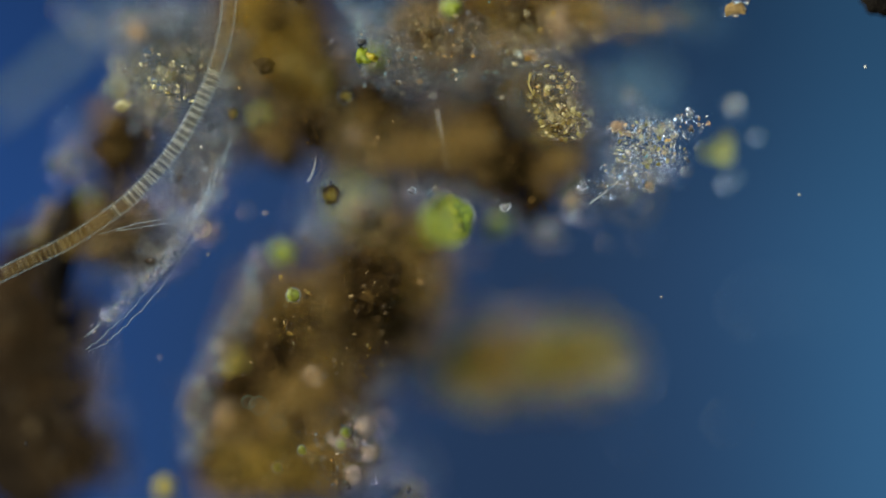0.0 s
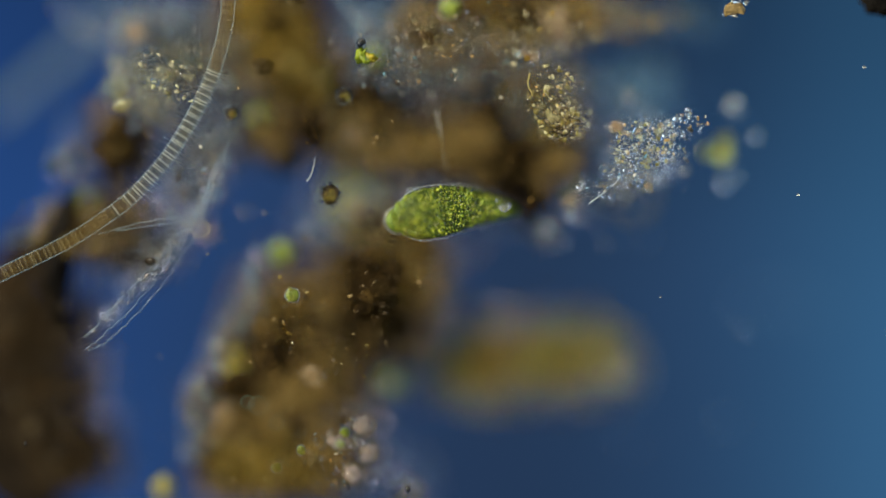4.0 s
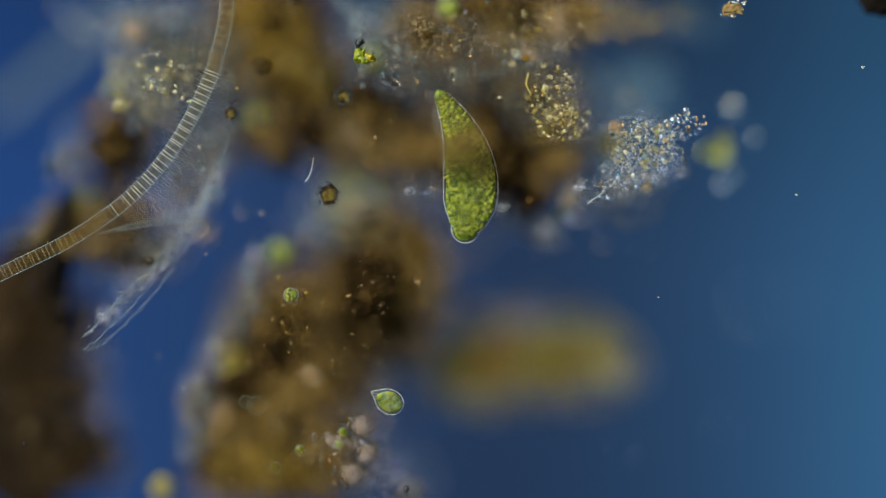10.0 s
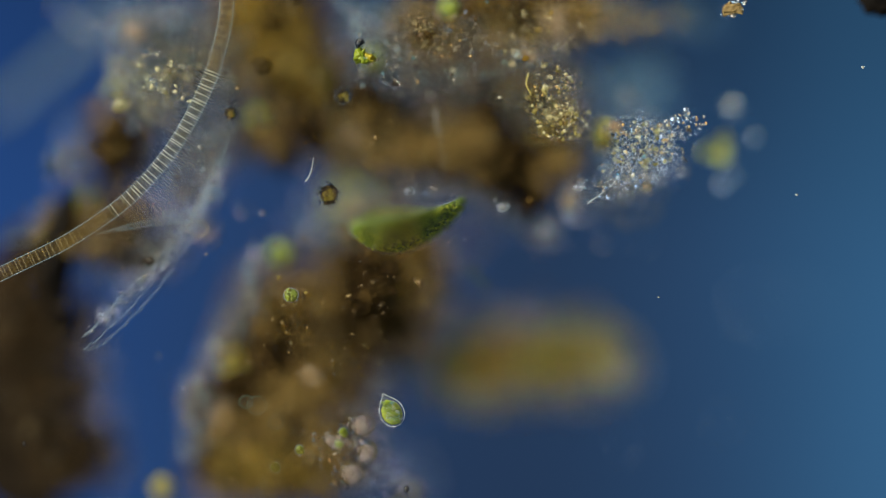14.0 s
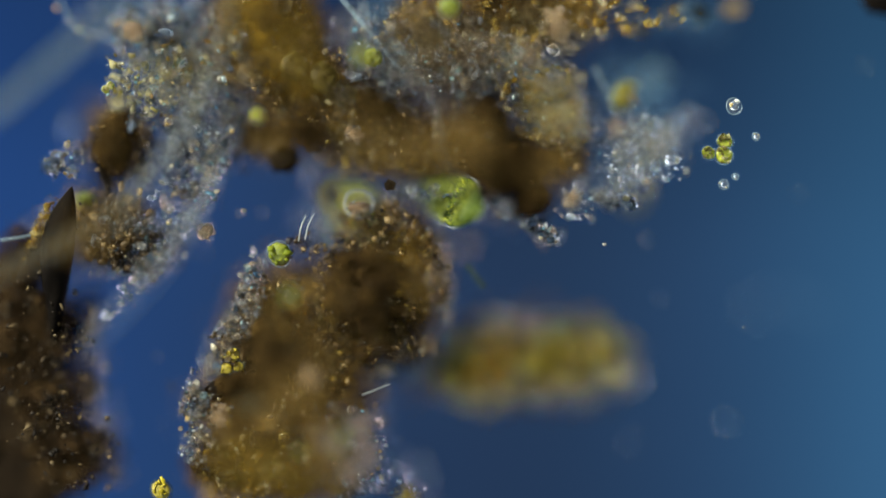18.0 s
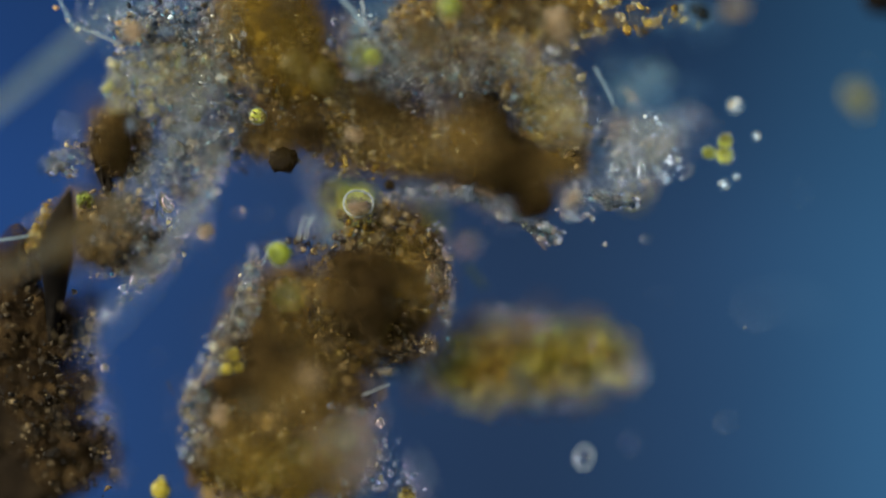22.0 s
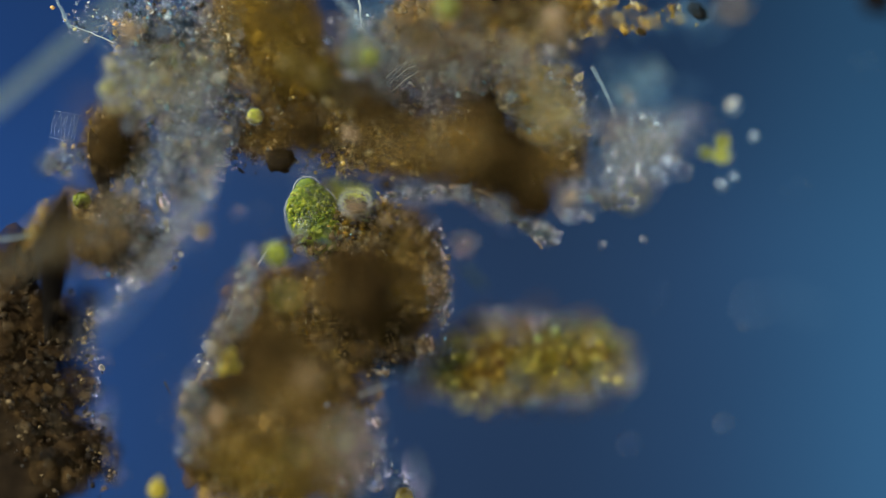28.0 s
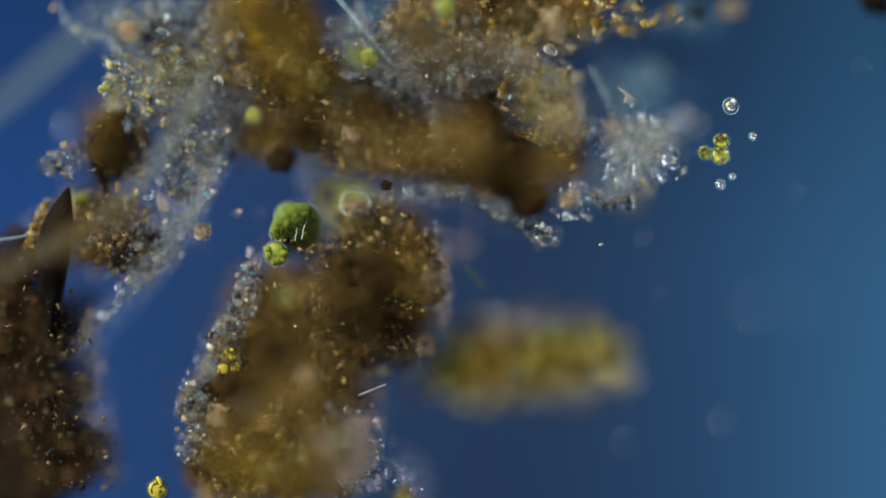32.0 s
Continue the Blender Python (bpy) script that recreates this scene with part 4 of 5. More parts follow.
# ---- slimy strand with beads ----
def strand():
    ob = thing("detritus_strand", at(270, 460, -0.01), "clear branching strand of slime beaded with grains", "strand")
    for ctrl in (((410, 240), (370, 320), (325, 410), (250, 490), (150, 600)), ((395, 300), (330, 420), (270, 510), (190, 590), (150, 625)), ((380, 290), (345, 400), (300, 470))):
        for k in range(2):
            thread("slime_thread", [(x + RNG.normal(0, 5), y + RNG.normal(0, 7)) for x, y in ctrl], 1.2, BLUE, ob, -0.007 + 0.003 * k, 44, 1.2)
    thread("hair", ((170, 415), (260, 392), (370, 380)), 1.6, BLUE, ob, -0.008, 24, 0.4)
    thread("hair", ((200, 410), (290, 396), (360, 392)), 1.4, BLUE, ob, -0.008, 24, 0.4)
    grains("clear_grit", spread(260, [(330, 400, 14, 110, 32), (230, 520, 12, 100, 48)], -0.003, 0.004), sizes(260, 1, 3.2), GLASSY, ob)
    fibres("fibre_mat", spread(160, [(330, 400, 18, 115, 32), (230, 520, 14, 105, 48), (360, 320, 26, 95, 24)], -0.004, 0.004), sizes(160, 4, 13), SPARK, ob, 0.0011)
    fibres("fibre_mat", spread(150, [(360, 320, 26, 110, 24), (270, 470, 18, 115, 40)], -0.056, 0.007), sizes(150, 6, 18), SPARK, ob, 0.0017)
    single_grains(ob, 170, [(330, 400, 12, 105, 32), (230, 520, 10, 95, 48), (360, 320, 22, 95, 24), (270, 470, 16, 105, 40)], -0.030, 0.022, 1.6, 4.2, GLASSY)
    grains("deep_grit", spread(150, [(360, 320, 24, 100, 24), (270, 470, 17, 110, 40)], -0.054, 0.008), sizes(150, 2.5, 8), GLASSY, ob)


strand()


# ---- single cells and grains ----
def round_cell(name, x, y, r, z, material, label, squash=1.0, turn=0, specks=14, group="round algal cells"):
    ob = thing(name, at(x, y, z), label, "algal cell", group)
    lump("plasma", x, y, z, r * (0.62 if material is GLASSY else 0.86), r * (0.62 if material is GLASSY else 0.86) * squash, r * 0.35, material, ob, turn, 0.10, 3, 1.5)
    if material is not MOSS:
        lump("cell_wall", x, y, z, r, r * squash, r * 0.4, SKIN, ob, turn, 0.02, 3, 1.0)
        part("wall_rim", ring_bm(r / 1000, r * squash / 1000, 0.0012, turn), MURK if material in (YELLOW, AMBERY) else BLUE, ob, "thin rim of the cell wall")
    a, b = RNG.uniform(0, 6.28, specks), np.sqrt(RNG.uniform(0, 0.7, specks))
    p = np.stack([np.cos(a) * b * r / 1000, np.sin(a) * b * r * squash / 1000, np.full(specks, r * 0.28 / 1000)], 1) + np.array(ob.location)
    # In clear cells these specks are painted glints.
    grains("granulation", p, sizes(specks, r * 0.1, r * 0.24), GLINT if material is GLASSY else GOLD if material is LIME else YELLOW if material is YELLOW else AMBERY if material is AMBERY else MOSS if material is MOSS else LEAFY, ob)
    return ob


def ring_bm(rx, ry, w, turn=0):
    bm = bmesh.new()
    rot = Matrix.Rotation(radians(-turn), 3, "Z")
    loops = []
    for i in range(28):
        a = 2 * math.pi * i / 28
        d = Vector((math.cos(a), math.sin(a), 0)) * (1 + 0.07 * noise.noise(Vector((math.cos(a) * 1.3 + rx * 900, math.sin(a) * 1.3, ry * 700))))
        loops.append([bm.verts.new(rot @ Vector((d.x * (rx + w * math.cos(b)), d.y * (ry + w * math.cos(b)), w * math.sin(b)))) for b in (k * math.pi / 3 for k in range(6))])
    for i in range(28):
        for k in range(6):
            bm.faces.new((loops[i][k], loops[(i + 1) % 28][k], loops[(i + 1) % 28][(k + 1) % 6], loops[i][(k + 1) % 6]))
    return bm


for x, y, r, z, mat, lab in (
        (494, 450, 24, -0.055, LEAFY, "round yellow-green cell beside the brown clump"),
        (412, 629, 14, -0.056, YELLOW, "small yellow cell of a cluster of three"), (401, 653, 13, -0.056, YELLOW, "small yellow cell of a cluster of three"), (422, 650, 11, -0.056, YELLOW, "small yellow cell of a cluster of three"),
        (660, 102, 20, -0.054, LEAFY, "round bright green cell with a clear wall"), (456, 206, 16, -0.074, LIME, "smooth yellow cell on the brown clump"),
        (520, 118, 30, -0.05, MOSS, "flat olive-brown oval cell"), (572, 138, 33, -0.05, MOSS, "flat olive-brown oval cell"),
        (1254, 271, 14, -0.054, LIME, "yellow-green cell with a bright rim"), (1283, 251, 15, -0.056, LIME, "yellow-green cell with a bright rim"), (1281, 275, 17, -0.053, LIME, "yellow-green cell with a bright rim"),
        (1299, 188, 15, -0.054, GLASSY, "clear sparkling cell"), (1338, 242, 7, -0.054, GLASSY, "tiny clear sparkling cell"),
        (1281, 327, 9, -0.056, GLASSY, "tiny clear sparkling cell"), (1302, 313, 6, -0.056, GLASSY, "tiny clear sparkling cell"),
        (608, 765, 9, 0.004, LEAFY, "tiny green cell on a crystal"), (600, 786, 7, 0.012, LEAF, "tiny green cell on a crystal"), (530, 797, 9, -0.002, LEAF, "tiny round green cell"), (515, 523, 13, -0.002, LEAF, "tiny round green cell in a clear case"), (487, 828, 10, -0.004, LEAF, "tiny round green cell"),
        (720, 878, 19, -0.079, AMBERY, "amber cell with a dark rim below the clump"), (285, 868, 20, -0.058, YELLOW, "round yellow cell at the rim of the clump"), (795, 14, 20, -0.03, LEAFY, "yellow-green cell among the crumbs"),
        (150, 355, 18, -0.079, LEAFY, "yellow-green cell beside the black splinter"), (195, 152, 9, -0.052, GOLD, "small yellow drop"), (187, 158, 8, -0.052, GOLD, "small yellow drop"),
        (605, 380, 16, -0.125, LIME, "yellow-green cell of a small colony"), (625, 350, 18, -0.12, LIME, "yellow-green cell of a small colony"), (648, 345, 15, -0.118, LIME, "yellow-green cell of a small colony"), (600, 405, 12, -0.128, LIME, "yellow-green cell of a small colony"), (590, 350, 14, -0.125, LIME, "yellow-green cell of a small colony"),
        (990, 585, 7, -0.10, LEAFY, "small green cell on the pellet"), (1003, 617, 6, -0.10, YELLOW, "small yellow cell on the pellet"), (957, 600, 7, -0.10, LEAFY, "small green cell on the pellet"), (955, 627, 6, -0.10, YELLOW, "small yellow cell on the pellet"), (1067, 607, 6, -0.10, YELLOW, "small yellow cell on the pellet"), (940, 655, 6, -0.10, YELLOW, "small yellow cell on the pellet")):
    round_cell("algal_cell", x, y, r, z + (0.002 if "pellet" in lab else 0), mat, lab + " in the water", RNG.uniform(0.86, 1.0), RNG.uniform(0, 90), 3 if mat is GLASSY else 14)

# dark cells with a clear halo
for x, y, r, z in ((582, 345, 21, 0.0), (607, 170, 14, 0.0), (407, 201, 12, 0.0)):
    ob = thing("dark_cell", at(x, y, z), "dark green-brown cell in a thin clear case", "algal cell", "dark cells")
    lump("plasma", x, y, z, r * 0.66, r * 0.74, r * 0.3, DARK, ob, 20, 0.45, 3)
    grains("granulation", spread(150, [(x, y, r * 0.72, r * 0.76, 0)], z + r * 0.0003, 0.002), sizes(150, 0.9, 2.6), SOOTY, ob)
    grains("chlorophyll", spread(60, [(x + 2, y + 1, r * 0.50, r * 0.46, 0)], z + r * 0.0004, 0.001), sizes(60, 0.9, 2.4), AMBERY, ob)
    fibres("bristle_mat", spread(70, [(x, y, r, r * 1.05, 0)], z, 0.003, 0.7), sizes(70, 3, 8), SPARK, ob, 0.0008)
    grains("case_grit", spread(40, [(x, y, r, r, 0)], z, 0.002, 0.75), sizes(40, 0.8, 2.2), GLASSY, ob)

# pale empty shells
for x, y, r, z in ((441, 133, 20, -0.055), (455, 718, 17, -0.002), (488, 748, 13, -0.002), (436, 712, 12, -0.003), (352, 405, 16, -0.004), (500, 10, 14, -0.04)):
    ob = thing("empty_shell", at(x, y, z), "round colourless empty cell shell", "cell shell", "empty shells")
    part("shell_rim", ring_bm(r / 1000, r * 0.93 / 1000, 0.0013), MURK if y > 600 else STRIA, ob)
    lump("shell_film", x, y, z, r, r * 0.93, r * 0.5, THIN, ob, 0, 0.03, 3)

ob = thing("clear_testate_shell", at(634, 361, -0.064), "round clear shell holding two cream-coloured grains", "cell shell")
part("shell_rim", ring_bm(0.026, 0.024, 0.0022), RIM, ob)
lump("shell_film", 634, 361, -0.064, 26, 24, 8, SKIN, ob, 0, 0.03, 3)
for x, y in ((626, 366), (643, 364)):
    lump("cream_grain", x, y, -0.064, 11, 8, 6, ROSE, ob, 10, 0.2, 3)

# single mineral grains
for x, y, rx, ry, turn, z, mat, lab in (
        (598, 784, 30, 17, 15, 0.003, QUARTZ, "pale rosy mineral grain"), (622, 838, 22, 20, 0, 0.003, QUARTZ, "pale rosy mineral grain"), (650, 803, 15, 23, 20, 0.003, QUARTZ, "clear glassy mineral grain"),
        (640, 752, 23, 21, 0, 0.001, QUARTZ, "clear glassy mineral grain"), (390, 733, 24, 26, 0, -0.05, ROSE, "pale rosy mineral grain"), (550, 665, 26, 20, 0, -0.02, ROSE, "pale rosy mineral grain"),
        (938, 100, 20, 13, 40, -0.012, ROSE, "rosy mineral grain"), (985, 40, 34, 36, 0, -0.045, ROSE, "pale rosy mineral grain"), (628, 240, 22, 16, 40, -0.055, ROSE, "pale rosy mineral grain"), (632, 368, 24, 12, -8, -0.055, ROSE, "smooth cream-coloured grain"),
        (235, 55, 26, 20, 0, -0.04, ROSE, "pale rosy mineral grain"), (365, 410, 19, 17, 20, -0.055, GLASSY, "clear glassy mineral grain"), (1018, 348, 20, 12, 35, -0.053, GLASSY, "clear glassy mineral grain"), (1010, 355, 18, 16, 0, -0.03, GLASSY, "clear glassy mineral grain"),
        (1295, 16, 24, 14, -20, 0.0, HUMUS, "dark brown grain with bright flanks"), (1240, 20, 22, 12, 40, -0.09, BLACK, "black angular grain"), (500, 284, 25, 22, 10, -0.072, BLACK, "black angular grain"), (545, 245, 14, 12, -30, -0.10, BLACK, "black angular grain"),
        (690, 328, 9, 9, 0, -0.056, BLACK, "tiny black grain"), (458, 780, 16, 14, 0, -0.056, BLACK, "tiny black grain"), (425, 817, 8, 7, 0, -0.056, BLACK, "tiny black grain"), (382, 690, 20, 15, -30, -0.056, BLACK, "black angular grain"), (430, 674, 30, 14, -20, -0.056, BLACK, "black angular grain"),
        (760, 612, 20, 18, 0, -0.079, ROSE, "knobbly cream-coloured grain"), (682, 660, 22, 6, -10, -0.079, GLASSY, "clear splinter"), (826, 432, 16, 14, 0, -0.13, GLASSY, "clear glassy mineral grain"), (1125, 347, 17, 16, 0, -0.155, YELLOW, "pale yellow oil drop"),
        (1350, 540, 8, 5, 0, -0.20, GLASSY, "tiny clear grain"), (1430, 540, 45, 14, 15, -0.19, PALE, "faint clear plate"), (745, 840, 10, 38, -20, -0.13, GLASSY, "clear crumbly splinter"), (185, 752, 12, 8, 0, -0.13, GLASSY, "small clear crystal"), (465, 115, 16, 13, 0, -0.015, DARK, "dark red-brown grain"),
        # The black grain at 1552, 4 stands in for the field's vignetted corner.
        (1552, 4, 30, 22, 30, -0.02, BLACK, "black angular grain"), (1090, 225, 18, 14, 0, -0.01, ROSE, "pale rosy mineral grain"), (1145, 330, 16, 10, 0, -0.01, GLASSY, "clear glassy mineral grain")):
    if rx < 14 or mat in (BLACK, YELLOW, PALE, DARK):
        ob = lump("mineral_grain", x, y, z, rx, ry, min(rx, ry) * 0.45, mat, None, turn, 0.45, 3, 1.8)
    else:
        ob = thing("mineral_grain", at(x, y, z), lab, "grain")
        for k in range(5):
            a, d = 1.3 * k + turn, 0.42 * (k > 0)
            piece = lump("facet", x + math.cos(a) * rx * d, y + math.sin(a) * ry * d, z - 0.001 * k, rx * (0.62 - 0.06 * k), ry * (0.66 - 0.06 * k), min(rx, ry) * 0.35, GLASSY if k % 3 == 2 else mat, ob, turn + 40 * k, 0.55, 2, 1.8)
            piece.data.polygons.foreach_set("use_smooth", [False] * len(piece.data.polygons))
        if mat is QUARTZ:
            # Dark ring laid round the grain for its dark refracted edge.
            part("dark_outline", ring_bm(rx * 0.92 / 1000, ry * 0.92 / 1000, 0.0014, turn), MOSS, ob)
        grains("grit", spread(16, [(x, y, rx, ry, turn)], z, 0.003, 0.6), sizes(16, 1.2, 3.5), GLASSY, ob)
    tagged(ob, lab + " lodged in the detritus", "grain", "mineral grains")

# a yellow-green star of cells among the crumbs
ob = thing("lobed_algal_colony", at(645, 102, 0), "irregular bright yellow-green lobed cell colony", "algal colony")
for x, y, rx, ry, mat in ((636, 98, 9, 12, LEAFY), (653, 102, 11, 7, YELLOW), (643, 106, 9, 6, LEAFY)):
    lump("lobe", x, y, -0.002, rx, ry, 5, mat, ob, 20, 0.9, 3, 2.2)

# fine floating specks
for x, y, r, z in ((1527, 119, 4, 0.0), (1410, 345, 3.5, 0.0), (425, 378, 6, -0.03), (365, 450, 4, 0.0), (465, 377, 5, -0.016), (1070, 433, 5, -0.055), (431, 373, 7, -0.055), (1290, 750, 6, -0.13), (1120, 788, 5, -0.14), (302, 750, 4, -0.13), (1318, 580, 3, -0.06), (1146, 423, 5, -0.10), (962, 722, 3, 0.0), (1166, 526, 3, 0.0), (280, 632, 3, -0.02), (588, 638, 5, 0.0), (592, 662, 4, 0.0)):
    tagged(lump("speck", x, y, z, r * 0.75, r * 0.6, r * 0.5, GLASSY, None, 0, 0.2, 2), "tiny clear speck floating in the water", "speck", "floating specks")

# hairs and needles
for ctrl, w, z, mat, lab in (
        (((590, -20), (640, 40), (722, 140)), 13, -0.055, BLUE, "pale blue straight needle"), (((540, 425), (545, 400), (556, 378)), 5, -0.055, RIM, "short clear bristle"), (((528, 428), (533, 400), (541, 382)), 5, -0.055, RIM, "short clear bristle"),
        (((541, 322), (550, 305), (555, 280)), 5, 0.0, RIM, "short curved clear bristle"), (((640, 700), (690, 680)), 6, -0.058, RIM, "short clear needle"), (((1052, 118), (1075, 160), (1095, 210)), 9, -0.079, BLUE, "pale blue tapering needle"),
        (((480, 440), (420, 540), (385, 620), (345, 690)), 5, -0.079, RIM, "long clear hair along the clump"), (((215, 80), (170, 60), (130, 45)), 5, -0.079, RIM, "clear hair with bright knots"), (((130, 50), (110, 10), (95, -20)), 8, -0.079, BLUE, "clear hair with bright knots"), (((340, 700), (362, 655), (392, 606)), 6, -0.079, ROSE, "thin rosy hair along the clump"), (((296, 676), (308, 700)), 3, -0.079, SHADE, "tiny dark hair"),
        (((700, 135), (730, 108), (760, 100)), 9, -0.079, RIM, "clear fibre"), (((640, 0), (645, 40), (655, 60)), 7, -0.079, RIM, "clear fibre"), (((265, 10), (310, 70), (345, 110)), 14, -0.13, ROSE, "pinkish straight fibre"), (((556, 330), (560, 390)), 3, -0.13, RIM, "fine clear hair"),
        (((800, 330), (870, 345), (930, 400), (965, 440)), 9, -0.079, ROSE, "pale rosy fibre along the clump"), (((770, 195), (778, 240), (790, 300)), 4, -0.02, RIM, "fine clear hair"), (((1040, 360), (1075, 335), (1100, 310)), 4, -0.003, RIM, "fine clear hair"), (((935, 130), (932, 150), (940, 170)), 4, -0.002, GOLD, "short golden fibre"), (((0, 425), (40, 420), (70, 410)), 6, -0.06, BLUE, "pale blue thread")):
    ob = thing("hair", at(*ctrl[0], z), lab + " in the water", "fibre", "hairs and needles")
    thread("shaft", ctrl, w * (0.6 if mat is RIM else 1), mat, ob, z, 16, 0.5 if len(ctrl) > 2 else 0.0, 0.5)


# sparkling crystals, a sheaf of fibres and a green shred in the middle depth
ob = thing("crystal_cluster", at(234, 52, -0.080), "sparkling cluster of white and amber crystals in the water", "crystals")
for k in range(22):
    lump("crystal", 234 + 15 * RNG.normal(), 52 + 16 * RNG.normal(), -0.080 + 0.003 * RNG.normal(), RNG.uniform(4, 9), RNG.uniform(3, 6), 3, (GLINT, QUARTZ, GLASSY, AMBERY)[k % 4], ob, RNG.uniform(0, 180), 0.5, 2, 2.0)
grains("glint", spread(40, [(234, 54, 24, 28, 0)], -0.079, 0.003), sizes(40, 1.2, 3.4), GLINT, ob)

ob = thing("fibre_sheaf", at(724, 126, -0.080), "small sheaf of pale straight fibres in the detritus", "fibres")
for k in range(9):
    dx, dy = 2.6 * k - 11, 3.4 * k - 14
    thread("fibre", ((692 + dx, 146 + dy), (724 + dx, 120 + dy), (757 + dx, 108 + dy)), RNG.uniform(2.2, 3.6), (SPARK, STRIA, GLINT)[k % 3], ob, -0.080 + 0.002 * RNG.normal(), 10, 0.4, 0.7)

ob = thing("green_shred", at(308, 98, -0.080), "small green shred of algae caught in the slime", "algae")
for x, y, rx, ry, turn in ((304, 86, 7, 5, 20), (310, 98, 5, 9, 10), (313, 112, 5, 11, -8), (296, 82, 5, 4, 0)):
    lump("shred", x, y, -0.080, rx, ry, 3, LEAF if y > 90 else PLASMA, ob, turn, 0.6, 3, 2.0)

# knots on the clear hairs
for x, y, r in ((137, 52, 6), (98, 14, 7), (214, 86, 5), (120, 36, 4)):
    tagged(lump("hair_knot", x, y, -0.078, r * 0.65, r * 0.5, r * 0.4, GLINT if x != 137 else GOLD, None, 20, 0.4, 2), "small bright knot on a clear hair in the water", "knot", "hair knots")


# combs of ribs: broken diatom frustules
def comb(x, y, turn, ribs, pitch, height, z, label):
    ob = thing("ribbed_diatom", at(x, y, z), label, "diatom", "ribbed diatoms")
    ob.rotation_euler = (0, 0, radians(-turn))
    for i in range(ribs):
        u = (i - (ribs - 1) / 2 + RNG.normal(0, 0.12)) * pitch / 1000
        h = height / 2000 * RNG.uniform(0.6, 1.0)
        # Large plates: glint-coloured ribs, every third one dark for the gaps between ribs.
        part("rib", tube_bm([Vector((u, -h, 0)), Vector((u + 0.0016 * RNG.normal(), 0, 0.002)), Vector((u + 0.0012 * RNG.normal(), h, 0))], [k * (1.0 if ribs > 10 else 0.5) for k in (0.0011, 0.0016, 0.0011)], 6), (GLINT if i % 3 < 2 else SHADE) if ribs > 10 else SPARK, ob)
    w = ribs * pitch / 2000
    part("edge", tube_bm([Vector((-w, -height / 2000, 0)), Vector((0, -height / 1960, 0)), Vector((w, -height / 2100, 0))], [0.0006, 0.0009, 0.0006], 6), BLUE if ribs > 10 else SPARK, ob)
    part("edge", tube_bm([Vector((-w, height / 2100, 0)), Vector((0, height / 1960, 0)), Vector((w, height / 2000, 0))], [0.0006, 0.0008, 0.0006], 6), BLUE if ribs > 10 else SPARK, ob)
    part("plate", lump_mesh("plate", w * 1000, height / 2, 3, 0, 0.1, 3), THIN, ob)


comb(1140, 147, -37, 15, 7.5, 60, -0.13, "clear plate-shaped diatom with bright ribs")
comb(120, 224, 12, 8, 6, 48, -0.079, "small clear diatom with bright ribs")
comb(538, 388, -5, 4, 11, 30, -0.13, "small clear diatom with bright ribs")
comb(620, 45, 0, 5, 12, 20, -0.13, "small golden diatom with bright ribs")


# deep colony of green cells
ob = thing("deep_algal_colony", at(620, 370, -0.125), "crumbly yellow-green colony of cells deep in the drop", "algal colony")
for k in range(16):
    lump("lobe", 620 + 36 * RNG.uniform(-1, 1), 372 + 46 * RNG.uniform(-1, 1), -0.124 + 0.005 * RNG.normal(), RNG.uniform(8, 15), RNG.uniform(6, 12), 5, (LIME, LEAFY, YELLOW, MOSS)[k % 4], ob, RNG.uniform(0, 180), 0.6, 3, 2.0)
grains("clear_grit", spread(160, [(610, 375, 46, 60, 0)], -0.127, 0.005), sizes(160, 1.5, 4.5), GLASSY, ob)
grains("green_grit", spread(160, [(622, 372, 40, 50, 0)], -0.122, 0.004), sizes(160, 1.5, 4.5), LEAFY, ob)


clump("mid_depth_fringe", "glassy and ochre crumbs fringing the brown masses", at(420, 420, -0.082), [], [
    ("clear_grit", 700, [(786, 510, 8, 80, -5), (172, 720, 8, 90, 6), (235, 280, 26, 46, 0), (405, 200, 26, 90, 0), (160, 40, 40, 40, 0), (300, 50, 60, 50, 0), (460, 275, 26, 20, 0), (1075, 355, 40, 12, 8)], -0.083, 0.004, 1.1, 3.2, GLASSY, 0),
    ("ochre_grit", 600, [(165, 250, 10, 60, 8), (190, 195, 40, 10, 0), (700, 260, 110, 50, 0), (230, 460, 60, 36, 0), (640, 390, 60, 30, 0), (440, 560, 20, 60, 15)], -0.083, 0.004, 1.1, 3.2, OCHRE, 0),
], [
    (60, [(786, 510, 8, 80, -5), (172, 720, 8, 90, 6), (405, 200, 26, 90, 0)], -0.083, 0.004, 2, 4.5, GLASSY), (36, [(290, 60, 60, 50, 0), (228, 52, 18, 24, 0)], -0.083, 0.003, 3, 7, QUARTZ),
], (), "detritus", [
    (260, [(310, 60, 70, 60, 0), (405, 200, 26, 90, 0), (740, 110, 60, 60, 0)], -0.083, 7, 26, SPARK), (160, [(700, 260, 110, 50, 0), (600, 540, 120, 110, 0)], -0.083, 4, 12, OCHRE), (190, [(880, 90, 90, 50, 0), (990, 200, 50, 60, 0)], -0.083, 7, 24, SPARK),
])

